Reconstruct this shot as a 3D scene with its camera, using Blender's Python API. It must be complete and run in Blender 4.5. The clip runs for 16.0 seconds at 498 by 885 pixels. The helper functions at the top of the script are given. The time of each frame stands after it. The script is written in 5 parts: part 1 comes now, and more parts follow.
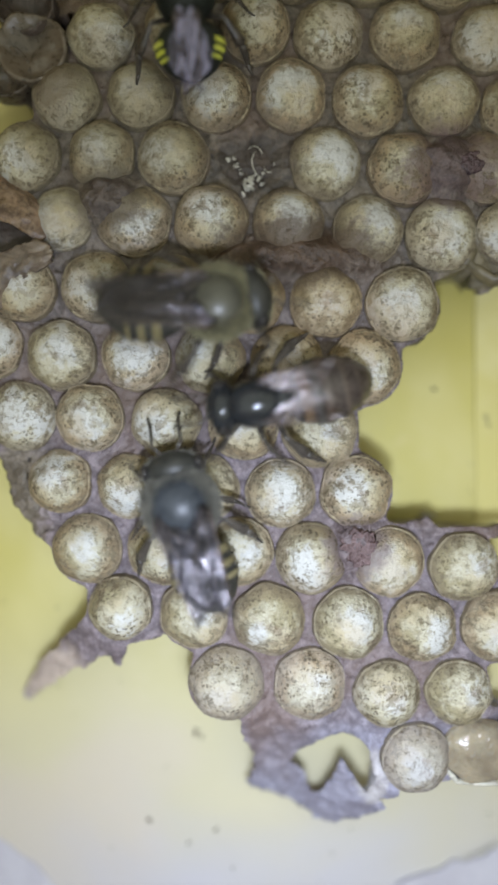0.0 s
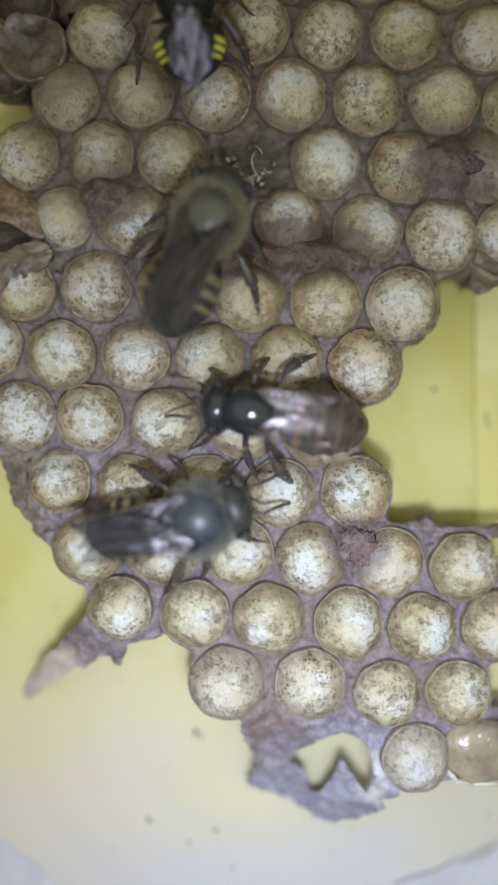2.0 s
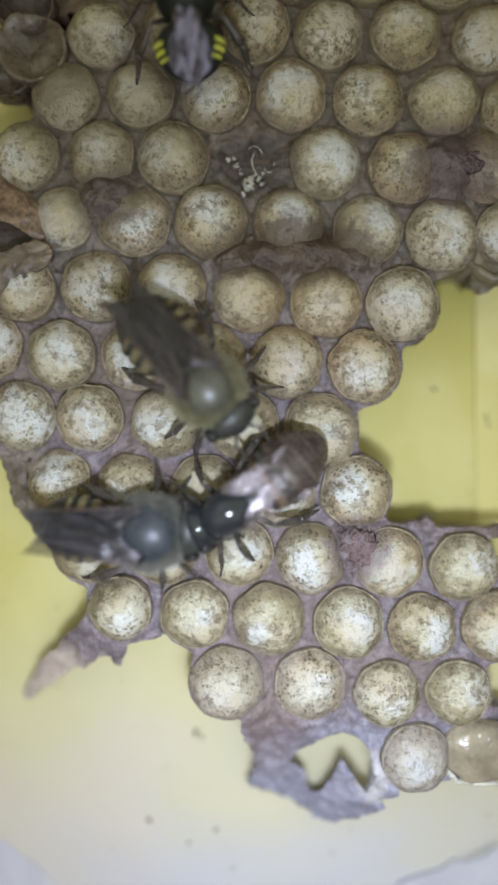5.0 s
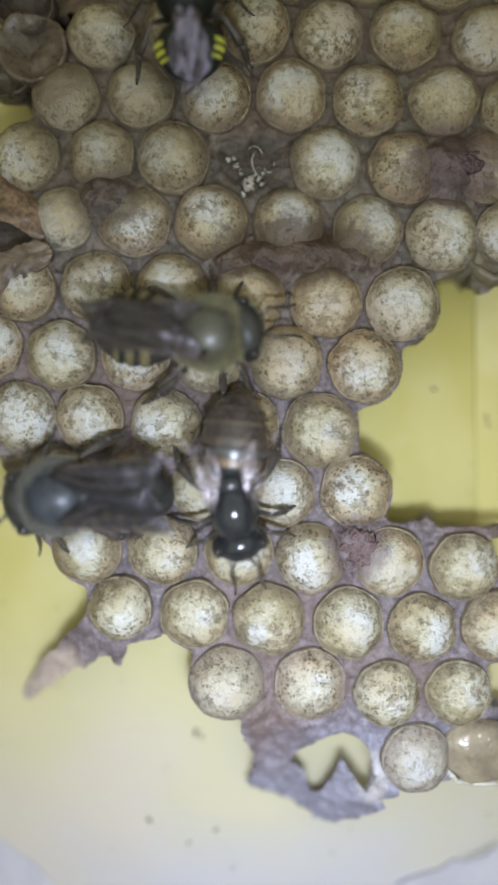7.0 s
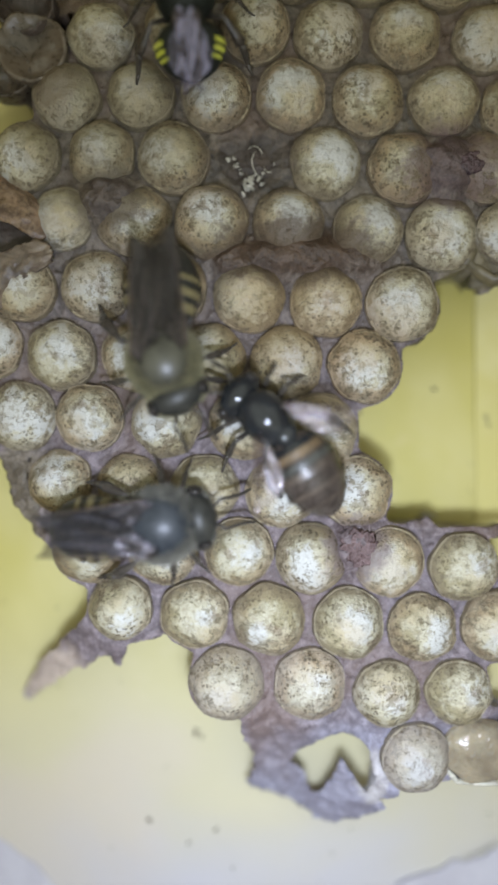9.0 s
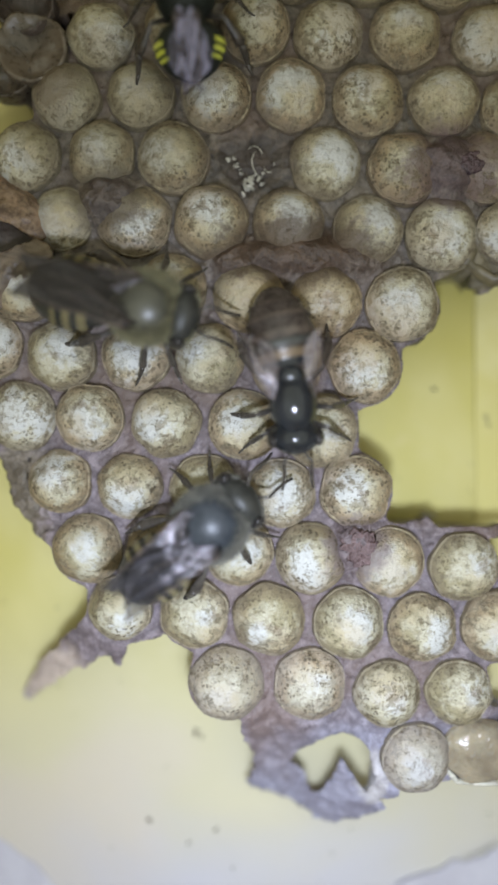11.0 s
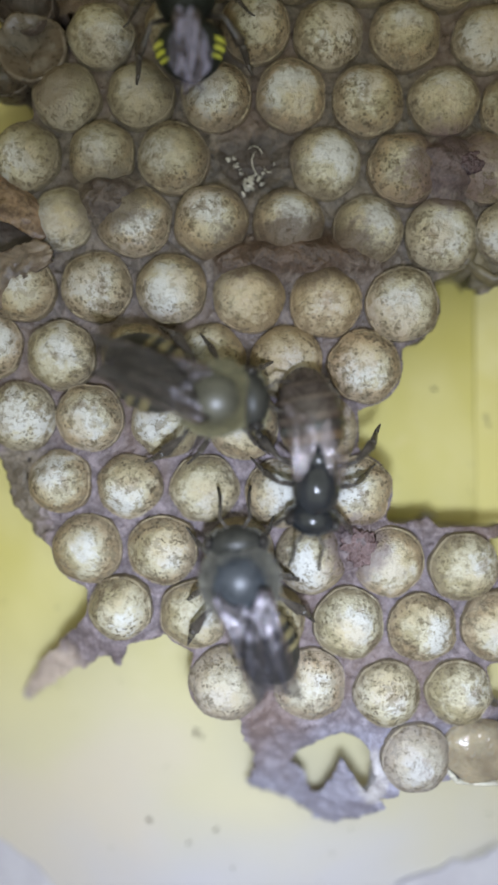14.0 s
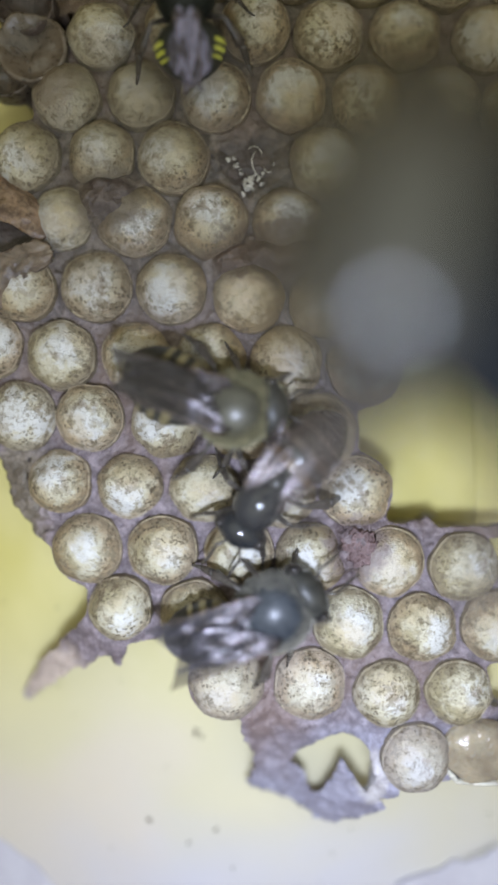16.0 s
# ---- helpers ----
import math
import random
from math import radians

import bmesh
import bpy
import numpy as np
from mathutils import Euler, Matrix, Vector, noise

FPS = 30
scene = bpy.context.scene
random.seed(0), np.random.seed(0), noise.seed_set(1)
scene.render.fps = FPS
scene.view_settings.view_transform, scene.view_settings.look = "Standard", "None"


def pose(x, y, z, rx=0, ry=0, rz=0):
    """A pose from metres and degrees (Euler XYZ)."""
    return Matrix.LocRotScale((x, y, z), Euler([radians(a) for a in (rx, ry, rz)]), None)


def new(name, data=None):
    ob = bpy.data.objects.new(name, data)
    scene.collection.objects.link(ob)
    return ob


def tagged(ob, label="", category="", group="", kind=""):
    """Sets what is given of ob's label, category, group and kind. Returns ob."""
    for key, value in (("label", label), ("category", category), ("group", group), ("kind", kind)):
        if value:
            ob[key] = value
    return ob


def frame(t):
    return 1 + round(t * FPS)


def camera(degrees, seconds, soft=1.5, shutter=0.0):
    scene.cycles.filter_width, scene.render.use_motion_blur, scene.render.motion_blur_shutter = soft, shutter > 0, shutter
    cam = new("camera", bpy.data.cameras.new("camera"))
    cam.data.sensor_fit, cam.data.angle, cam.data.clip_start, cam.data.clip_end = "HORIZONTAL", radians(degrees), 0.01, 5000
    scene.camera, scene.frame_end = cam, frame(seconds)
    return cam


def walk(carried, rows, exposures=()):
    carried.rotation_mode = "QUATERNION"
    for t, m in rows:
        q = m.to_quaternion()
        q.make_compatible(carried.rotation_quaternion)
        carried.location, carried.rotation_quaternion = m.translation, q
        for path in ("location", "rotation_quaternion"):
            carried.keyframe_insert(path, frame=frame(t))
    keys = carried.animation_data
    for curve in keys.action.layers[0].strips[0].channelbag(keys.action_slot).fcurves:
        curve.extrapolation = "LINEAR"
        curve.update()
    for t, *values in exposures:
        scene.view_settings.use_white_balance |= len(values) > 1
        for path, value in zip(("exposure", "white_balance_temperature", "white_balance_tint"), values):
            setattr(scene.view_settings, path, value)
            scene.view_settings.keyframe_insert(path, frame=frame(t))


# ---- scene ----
MM = 0.001
cam = camera(39, 16.0, soft=2.8, shutter=0.6)
cam.data.dof.use_dof = True
cam.data.dof.focus_distance = 0.0361
cam.data.dof.aperture_fstop = 13.5
STILL = pose(0, 0, 0.037)
walk(cam, [(0.0, STILL), (16.0, STILL)], [(0.0, 0.11, 6500, 10), (14.8, 0.11, 6500, 10), (15.3, 0.18, 6400, 12), (15.6, 0.24, 6310, 13.3), (16.0, 0.26, 6330, 13.3)])

# ---- world, torch and exposure ----
world = bpy.data.worlds.new("room_light")
scene.world = world
world.use_nodes = True
world.node_tree.nodes["Background"].inputs["Color"].default_value = (0.96, 0.97, 0.76, 1)
world.node_tree.nodes["Background"].inputs["Strength"].default_value = 0.84


def torch(x, y, z, size, watts):
    """A small round LED beside the lens, shining straight down."""
    data = bpy.data.lights.new("torch_led", "AREA")
    data.shape, data.size, data.energy, data.color = "DISK", size * MM, watts, (0.81, 0.912, 1.15)
    data.spread = radians(125)
    lamp = new("torch_led", data)
    lamp.matrix_world = pose(x * MM, y * MM, z * MM, -14, 0, 0)
    return lamp


torch(0.5, -9.6, 38.0, 3.0, 0.0096)
torch(6.0, -10.1, 38.0, 1.6, 0.0017)


# ---- materials ----
class Nodes:
    """Short ways to lay out the nodes of one material."""

    def __init__(self, name):
        self.mat = bpy.data.materials.new(name)
        self.mat.use_nodes = True
        self.tree = self.mat.node_tree
        self.bsdf = self.tree.nodes["Principled BSDF"]

    def add(self, kind, **values):
        node = self.tree.nodes.new(kind)
        for key, value in values.items():
            node.inputs[key.replace("_", " ")].default_value = value
        return node

    def link(self, a, b):
        self.tree.links.new(a, b)

    def put(self, value, socket):
        if isinstance(value, (int, float)):
            socket.default_value = value
        elif isinstance(value, tuple):
            socket.default_value = (*value, 1) if len(value) == 3 and socket.type == "RGBA" else value
        else:
            self.link(value, socket)

    def math(self, op, a, b=0.0, clamp=False):
        node = self.tree.nodes.new("ShaderNodeMath")
        node.operation, node.use_clamp = op, clamp
        self.put(a, node.inputs[0])
        self.put(b, node.inputs[1])
        return node.outputs[0]

    def mix(self, fac, a, b):
        node = self.tree.nodes.new("ShaderNodeMix")
        node.data_type = "RGBA"
        self.put(fac, node.inputs[0])
        self.put(a, node.inputs[6])
        self.put(b, node.inputs[7])
        return node.outputs[2]

    def band(self, value, low, high):
        """0 below low, 1 above high, smooth between."""
        node = self.tree.nodes.new("ShaderNodeMapRange")
        node.interpolation_type = "SMOOTHSTEP"
        self.put(value, node.inputs[0])
        node.inputs[1].default_value, node.inputs[2].default_value = low, high
        return node.outputs[0]

    def where(self):
        """Object coordinates, shifted at random from object to object."""
        coord = self.tree.nodes.new("ShaderNodeTexCoord").outputs["Object"]
        chance = self.tree.nodes.new("ShaderNodeObjectInfo").outputs["Random"]
        shift = self.tree.nodes.new("ShaderNodeCombineXYZ")
        for socket, k in zip(shift.inputs, (0.131, 0.077, 0.059)):
            self.link(self.math("MULTIPLY", chance, k), socket)
        total = self.tree.nodes.new("ShaderNodeVectorMath")
        self.link(coord, total.inputs[0])
        self.link(shift.outputs[0], total.inputs[1])
        return coord, total.outputs[0], chance

    def noise(self, vector, scale, detail=4.0, rough=0.55, warp=0.0):
        node = self.add("ShaderNodeTexNoise", Scale=scale, Detail=detail, Roughness=rough, Distortion=warp)
        self.link(vector, node.inputs["Vector"])
        return node.outputs["Fac"]

    def relief(self, height, distance, strength=1.0):
        node = self.add("ShaderNodeBump", Strength=strength, Distance=distance)
        self.link(height, node.inputs["Height"])
        self.link(node.outputs[0], self.bsdf.inputs["Normal"])


def surface(name, dark, light, scale, rough=0.5, bump=0.00004, fine=6.0, coat=0.0, metal=0.0, subsurface=0.0, spec=0.5):
    """A stained surface of two tones, with grain at two scales."""
    n = Nodes(name)
    coord, place, chance = n.where()
    broad, grain = n.noise(place, scale), n.noise(place, scale * fine, 5.0)
    tone = n.math("ADD", n.math("MULTIPLY", broad, 0.65), n.math("MULTIPLY", grain, 0.35))
    n.put(n.mix(n.band(tone, 0.36, 0.64), dark, light), n.bsdf.inputs["Base Color"])
    n.put(n.math("ADD", n.math("MULTIPLY", grain, 0.3), rough - 0.15), n.bsdf.inputs["Roughness"])
    n.bsdf.inputs["Metallic"].default_value = metal
    n.bsdf.inputs["Coat Weight"].default_value = coat
    n.bsdf.inputs["Coat Roughness"].default_value = 0.12
    n.bsdf.inputs["Specular IOR Level"].default_value = spec
    if subsurface:
        n.bsdf.inputs["Subsurface Weight"].default_value = subsurface
        n.bsdf.inputs["Subsurface Radius"].default_value = (0.0006, 0.0004, 0.0002)
    n.relief(tone, bump)
    return n.mat


def cell_material():
    """Waxy brood cap: pale silk and painted sheen in an off-centre patch, warm tan beside it, brown and painted dome
    shade towards the rim, dark dots.
    """
    n = Nodes("brood_cap_wax")
    coord, place, chance = n.where()

    def from_centre(kx, ky, reach):
        """Distance from a point near the middle that differs from cap to cap, in cap radii."""
        move = n.tree.nodes.new("ShaderNodeCombineXYZ")
        for socket, k in zip(move.inputs, (kx, ky)):
            part_of = n.math("FRACT", n.math("MULTIPLY", chance, k))
            n.link(n.math("MULTIPLY", n.math("SUBTRACT", part_of, 0.5), reach * 0.00187), socket)
        flat = n.tree.nodes.new("ShaderNodeVectorMath")
        flat.operation = "MULTIPLY_ADD"
        n.link(coord, flat.inputs[0])
        flat.inputs[1].default_value = (1, 1, 0)
        n.link(move.outputs[0], flat.inputs[2])
        size = n.tree.nodes.new("ShaderNodeVectorMath")
        size.operation = "LENGTH"
        n.link(flat.outputs[0], size.inputs[0])
        return n.math("DIVIDE", size.outputs["Value"], 0.00187)

    def wobble(value, fac, k):
        return n.math("ADD", value, n.math("MULTIPLY", n.math("SUBTRACT", fac, 0.5), k))
    radius = from_centre(1.0, 1.0, 0.0)
    broad, mid = n.noise(place, 620, 3.0, 0.5, 0.6), n.noise(place, 2300, 5.0, 0.65)
    grain, stain = n.noise(place, 8600, 3.0, 0.6), n.noise(place, 800, 4.0, 0.6)
    reach = wobble(wobble(wobble(from_centre(37.3, 91.7, 0.75), broad, 1.7), mid, 1.2), chance, 0.4)
    # Pale patch is silk plus the torch sheen painted into it.
    colour = n.mix(n.band(reach, 0.2, 0.66), (0.495, 0.50, 0.47), (0.43, 0.405, 0.297))
    warm = wobble(wobble(from_centre(53.1, 17.9, 1.6), stain, 1.3), mid, 0.6)
    colour = n.mix(n.math("MULTIPLY", n.math("SUBTRACT", 1.0, n.band(warm, 0.25, 0.75)), 0.45), colour, (0.39, 0.31, 0.17))
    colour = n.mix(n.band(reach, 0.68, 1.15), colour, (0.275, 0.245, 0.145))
    colour = n.mix(n.math("MULTIPLY", n.band(stain, 0.55, 0.7), 0.6), colour, (0.21, 0.155, 0.10))
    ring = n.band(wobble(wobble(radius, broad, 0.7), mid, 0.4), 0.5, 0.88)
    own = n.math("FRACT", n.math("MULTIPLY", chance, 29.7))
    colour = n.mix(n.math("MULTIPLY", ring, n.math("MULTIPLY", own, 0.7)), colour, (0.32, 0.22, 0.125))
    dirt = n.math("ADD", n.math("MULTIPLY", n.math("FRACT", n.math("MULTIPLY", chance, 71.3)), 0.9), 0.1)
    pitted = n.noise(place, 2500, 4.0, 0.66, 0.5)
    worn = n.math("MAXIMUM", n.band(radius, 0.25, 0.8), n.math("MULTIPLY", dirt, 0.8))
    mottle = n.math("MULTIPLY", n.band(n.math("ADD", pitted, n.math("MULTIPLY", n.math("SUBTRACT", stain, 0.5), 0.35)), 0.5, 0.6), n.math("MULTIPLY", worn, 0.85))
    colour = n.mix(mottle, colour, (0.205, 0.178, 0.115))
    # Brown rim band, widened to paint the dome's shade falling off.
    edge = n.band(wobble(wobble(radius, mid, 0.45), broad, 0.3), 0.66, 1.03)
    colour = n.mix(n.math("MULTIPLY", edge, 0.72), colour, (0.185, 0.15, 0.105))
    lip = n.math("MULTIPLY", n.band(radius, 0.935, 0.955), n.math("SUBTRACT", 1.0, n.band(radius, 0.975, 1.0)))
    colour = n.mix(n.math("MULTIPLY", lip, n.math("MULTIPLY", n.band(n.math("ADD", mid, n.math("MULTIPLY", n.math("SUBTRACT", broad, 0.5), 0.8)), 0.45, 0.68), n.math("MULTIPLY", own, 0.8))), colour, (0.52, 0.46, 0.30))
    spot = n.tree.nodes.new("ShaderNodeNewGeometry").outputs["Position"]
    ragged = n.math("MULTIPLY", n.math("SUBTRACT", n.math("ADD", mid, broad), 1.0), 1.1)
    for x, y, sx, sy, film, most in ((2.64, 6.66, 5.2, 4.0, (0.34, 0.23, 0.115), 0.36), (2.5, 9.92, 5.4, 2.0, (0.08, 0.056, 0.038), 0.85), (0.15, 14.83, 2.9, 2.6, (0.12, 0.095, 0.075), 0.8), (10.67, 14.38, 3.3, 2.5, (0.12, 0.08, 0.075), 0.8),
                               (5.5, -5.38, 2.0, 1.9, (0.155, 0.12, 0.115), 0.8), (-7.16, 12.54, 2.2, 1.9, (0.085, 0.065, 0.052), 0.85), (-10.19, 18.54, 1.7, 1.5, (0.15, 0.11, 0.08), 0.8), (-7.5, 16.5, 5.5, 5.0, (0.18, 0.16, 0.105), 0.48), (-9.0, 9.5, 4.5, 3.5, (0.22, 0.185, 0.13), 0.25),
                               (8.82, -16.61, 2.6, 2.6, (0.31, 0.295, 0.305), 0.42), (0.5, -13.2, 6.5, 2.6, (0.43, 0.415, 0.42), 0.2)):
        node = n.tree.nodes.new("ShaderNodeMapping")
        node.vector_type = "TEXTURE"
        node.inputs["Location"].default_value = (x * MM, y * MM, 0)
        node.inputs["Scale"].default_value = (sx * MM, sy * MM, 1.0)
        n.link(spot, node.inputs["Vector"])
        size = n.tree.nodes.new("ShaderNodeVectorMath")
        size.operation = "LENGTH"
        n.link(node.outputs[0], size.inputs[0])
        inside = n.math("SUBTRACT", 1.0, n.band(n.math("ADD", size.outputs["Value"], ragged), 0.55, 1.15))
        colour = n.mix(n.math("MULTIPLY", inside, most), colour, film)
    dots = n.tree.nodes.new("ShaderNodeTexVoronoi")
    dots.inputs["Scale"].default_value = 3800
    jolt = n.tree.nodes.new("ShaderNodeVectorMath")
    jolt.operation = "MULTIPLY_ADD"
    stir = n.add("ShaderNodeTexNoise", Scale=5200, Detail=2.0)
    n.link(place, stir.inputs["Vector"])
    n.link(stir.outputs["Color"], jolt.inputs[0])
    jolt.inputs[1].default_value = (0.00022, 0.00022, 0.00022)
    n.link(place, jolt.inputs[2])
    n.link(jolt.outputs[0], dots.inputs["Vector"])
    crowd = n.math("MULTIPLY", n.band(n.math("ADD", broad, n.math("MULTIPLY", radius, 0.12)), 0.48, 0.7), 0.22)
    dot = n.math("SUBTRACT", 1.0, n.band(n.math("SUBTRACT", dots.outputs["Distance"], crowd), 0.08, 0.26))
    colour = n.mix(n.math("MULTIPLY", dot, n.math("MULTIPLY", n.band(n.noise(place, 1500, 2.0), 0.4, 0.56), n.math("MULTIPLY", n.math("ADD", n.math("MULTIPLY", n.band(radius, 0.2, 0.7), 0.65), 0.35), n.math("ADD", n.math("MULTIPLY", dirt, 0.45), 0.33)))), colour, (0.065, 0.05, 0.032))
    speck = n.band(n.math("ADD", wobble(wobble(grain, mid, 1.2), stain, 0.6), n.math("MULTIPLY", radius, 0.12)), 0.64, 0.86)
    colour = n.mix(n.math("MULTIPLY", speck, n.math("MULTIPLY", dirt, 0.75)), colour, (0.13, 0.10, 0.06))
    n.put(colour, n.bsdf.inputs["Base Color"])
    n.put(n.math("ADD", n.math("MULTIPLY", mid, 0.3), 0.32), n.bsdf.inputs["Roughness"])
    n.bsdf.inputs["Specular IOR Level"].default_value = 0.27
    n.relief(n.math("SUBTRACT", n.math("ADD", mid, n.math("MULTIPLY", grain, 0.5)), n.math("MULTIPLY", speck, 0.5)), 0.0001)
    return n.mat


def cerumen_material():
    """Wax and resin kneaded together: violet-brown, with rusty parts, crumbs and a dull gloss; light falloff and haze
    are painted along Y.
    """
    n = Nodes("violet_brown_cerumen")
    coord, place, chance = n.where()
    split = n.tree.nodes.new("ShaderNodeSeparateXYZ")
    n.link(coord, split.inputs[0])
    broad, mid, fine = n.noise(place, 130, 3.0), n.noise(place, 1050, 5.0, 0.62, 0.7), n.noise(place, 6500, 4.0, 0.65)
    tone = n.math("ADD", n.math("MULTIPLY", mid, 0.6), n.math("MULTIPLY", fine, 0.4))
    along = n.math("ADD", split.outputs["Y"], n.math("MULTIPLY", n.math("SUBTRACT", broad, 0.5), 0.016))
    # Browner top paints the light falling off, lavender bottom paints the torch haze.
    dim_top, hazy_bottom = n.band(along, -0.002, 0.014), n.math("SUBTRACT", 1.0, n.band(along, -0.0185, -0.0125))
    low = n.mix(hazy_bottom, n.mix(dim_top, (0.104, 0.083, 0.088), (0.072, 0.06, 0.045)), (0.175, 0.165, 0.205))
    high = n.mix(hazy_bottom, n.mix(dim_top, (0.255, 0.212, 0.226), (0.172, 0.144, 0.108)), (0.285, 0.28, 0.345))
    colour = n.mix(n.band(tone, 0.41, 0.62), low, high)
    rusty = n.math("MULTIPLY", n.band(broad, 0.45, 0.65), n.math("MULTIPLY", n.math("SUBTRACT", 1.0, hazy_bottom), 0.55))
    colour = n.mix(rusty, colour, (0.16, 0.108, 0.082))
    colour = n.mix(n.math("MULTIPLY", n.band(fine, 0.62, 0.72), 0.5), colour, (0.36, 0.325, 0.29))
    ragged = n.math("MULTIPLY", n.math("SUBTRACT", n.math("ADD", mid, n.noise(place, 500, 3.0)), 1.0), 1.1)

    def stain(colour, x, y, sx, sy, dark, light, most):
        """A patch of resin of its own colour, with a ragged border."""
        node = n.tree.nodes.new("ShaderNodeMapping")
        node.vector_type = "TEXTURE"
        node.inputs["Location"].default_value = (x * MM, y * MM, 0)
        node.inputs["Scale"].default_value = (sx * MM, sy * MM, 1.0)
        n.link(coord, node.inputs["Vector"])
        size = n.tree.nodes.new("ShaderNodeVectorMath")
        size.operation = "LENGTH"
        n.link(node.outputs[0], size.inputs[0])
        inside = n.math("SUBTRACT", 1.0, n.band(n.math("ADD", size.outputs["Value"], ragged), 0.6, 1.1))
        return n.mix(n.math("MULTIPLY", inside, most), colour, n.mix(n.band(tone, 0.38, 0.62), dark, light))
    for x, y, sx, sy, dark, light, most in ((2.5, 9.92, 5.0, 1.6, (0.042, 0.026, 0.017), (0.095, 0.061, 0.04), 0.96),
                                            (0.15, 14.83, 2.5, 2.1, (0.036, 0.03, 0.025), (0.08, 0.066, 0.054), 0.9),
                                            (10.84, 14.38, 2.6, 2.1, (0.06, 0.042, 0.042), (0.125, 0.09, 0.088), 0.9),
                                            (5.67, -5.38, 1.6, 1.6, (0.085, 0.062, 0.064), (0.185, 0.148, 0.15), 0.9),
                                            (-7.16, 12.54, 1.7, 1.5, (0.048, 0.036, 0.03), (0.098, 0.076, 0.063), 0.95),
                                            (-11.6, -13.2, 3.6, 2.6, (0.33, 0.265, 0.225), (0.56, 0.47, 0.40), 0.95),
                                            (-12.2, -2.4, 2.0, 4.0, (0.085, 0.072, 0.05), (0.2, 0.17, 0.125), 0.85),
                                            (11.9, 9.6, 2.6, 2.2, (0.085, 0.072, 0.04), (0.19, 0.16, 0.095), 0.9),
                                            (6.7, -18.0, 0.9, 1.7, (0.3, 0.28, 0.28), (0.55, 0.53, 0.52), 0.8)):
        colour = stain(colour, x, y, sx, sy, dark, light, most)
    n.put(colour, n.bsdf.inputs["Base Color"])
    n.put(n.math("ADD", n.math("MULTIPLY", fine, 0.35), 0.22), n.bsdf.inputs["Roughness"])
    n.relief(tone, 0.00022)
    return n.mat


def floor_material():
    """Yellow waxed board, milky near the front where glare is painted in, with dark crumbs pressed in."""
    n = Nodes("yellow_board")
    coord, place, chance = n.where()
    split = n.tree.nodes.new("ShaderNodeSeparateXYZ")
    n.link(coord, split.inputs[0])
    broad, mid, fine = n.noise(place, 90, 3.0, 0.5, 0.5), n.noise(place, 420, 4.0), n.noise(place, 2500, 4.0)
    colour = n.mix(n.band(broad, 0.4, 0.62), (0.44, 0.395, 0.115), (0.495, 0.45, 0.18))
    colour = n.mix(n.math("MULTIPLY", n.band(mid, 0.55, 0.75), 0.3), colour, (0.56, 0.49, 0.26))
    # Cream and bluish-white tones put the veiling torch glare into the colour.
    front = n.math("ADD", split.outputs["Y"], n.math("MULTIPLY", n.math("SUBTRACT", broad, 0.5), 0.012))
    glare = n.math("SUBTRACT", 1.0, n.band(front, -0.021, -0.006))
    colour = n.mix(n.math("MULTIPLY", glare, 0.9), colour, (0.42, 0.39, 0.28))
    pink = n.math("MULTIPLY", glare, n.band(n.noise(place, 55, 2.0), 0.46, 0.62))
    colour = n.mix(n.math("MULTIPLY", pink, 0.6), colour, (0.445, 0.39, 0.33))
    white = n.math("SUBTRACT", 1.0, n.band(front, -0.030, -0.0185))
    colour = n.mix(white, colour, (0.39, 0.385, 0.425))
    deep = n.tree.nodes.new("ShaderNodeMapping")
    deep.vector_type = "TEXTURE"
    deep.inputs["Location"].default_value = (0.0115, 0.0075, 0)
    deep.inputs["Scale"].default_value = (0.005, 0.0032, 1.0)
    n.link(coord, deep.inputs["Vector"])
    far = n.tree.nodes.new("ShaderNodeVectorMath")
    far.operation = "LENGTH"
    n.link(deep.outputs[0], far.inputs[0])
    ochre = n.math("SUBTRACT", 1.0, n.band(n.math("ADD", far.outputs["Value"], n.math("MULTIPLY", n.math("SUBTRACT", mid, 0.5), 0.6)), 0.5, 1.5))
    colour = n.mix(n.math("MULTIPLY", ochre, 0.7), colour, (0.37, 0.325, 0.065))
    crumbs = n.band(n.math("ADD", n.noise(place, 900, 2.0), n.math("MULTIPLY", fine, 0.12)), 0.79, 0.83)
    colour = n.mix(n.math("MULTIPLY", crumbs, 0.3), colour, (0.10, 0.08, 0.04))
    n.put(colour, n.bsdf.inputs["Base Color"])
    n.put(n.math("ADD", n.math("MULTIPLY", mid, 0.2), 0.3), n.bsdf.inputs["Roughness"])
    n.relief(n.math("ADD", mid, n.math("MULTIPLY", fine, 0.15)), 0.00005)
    return n.mat


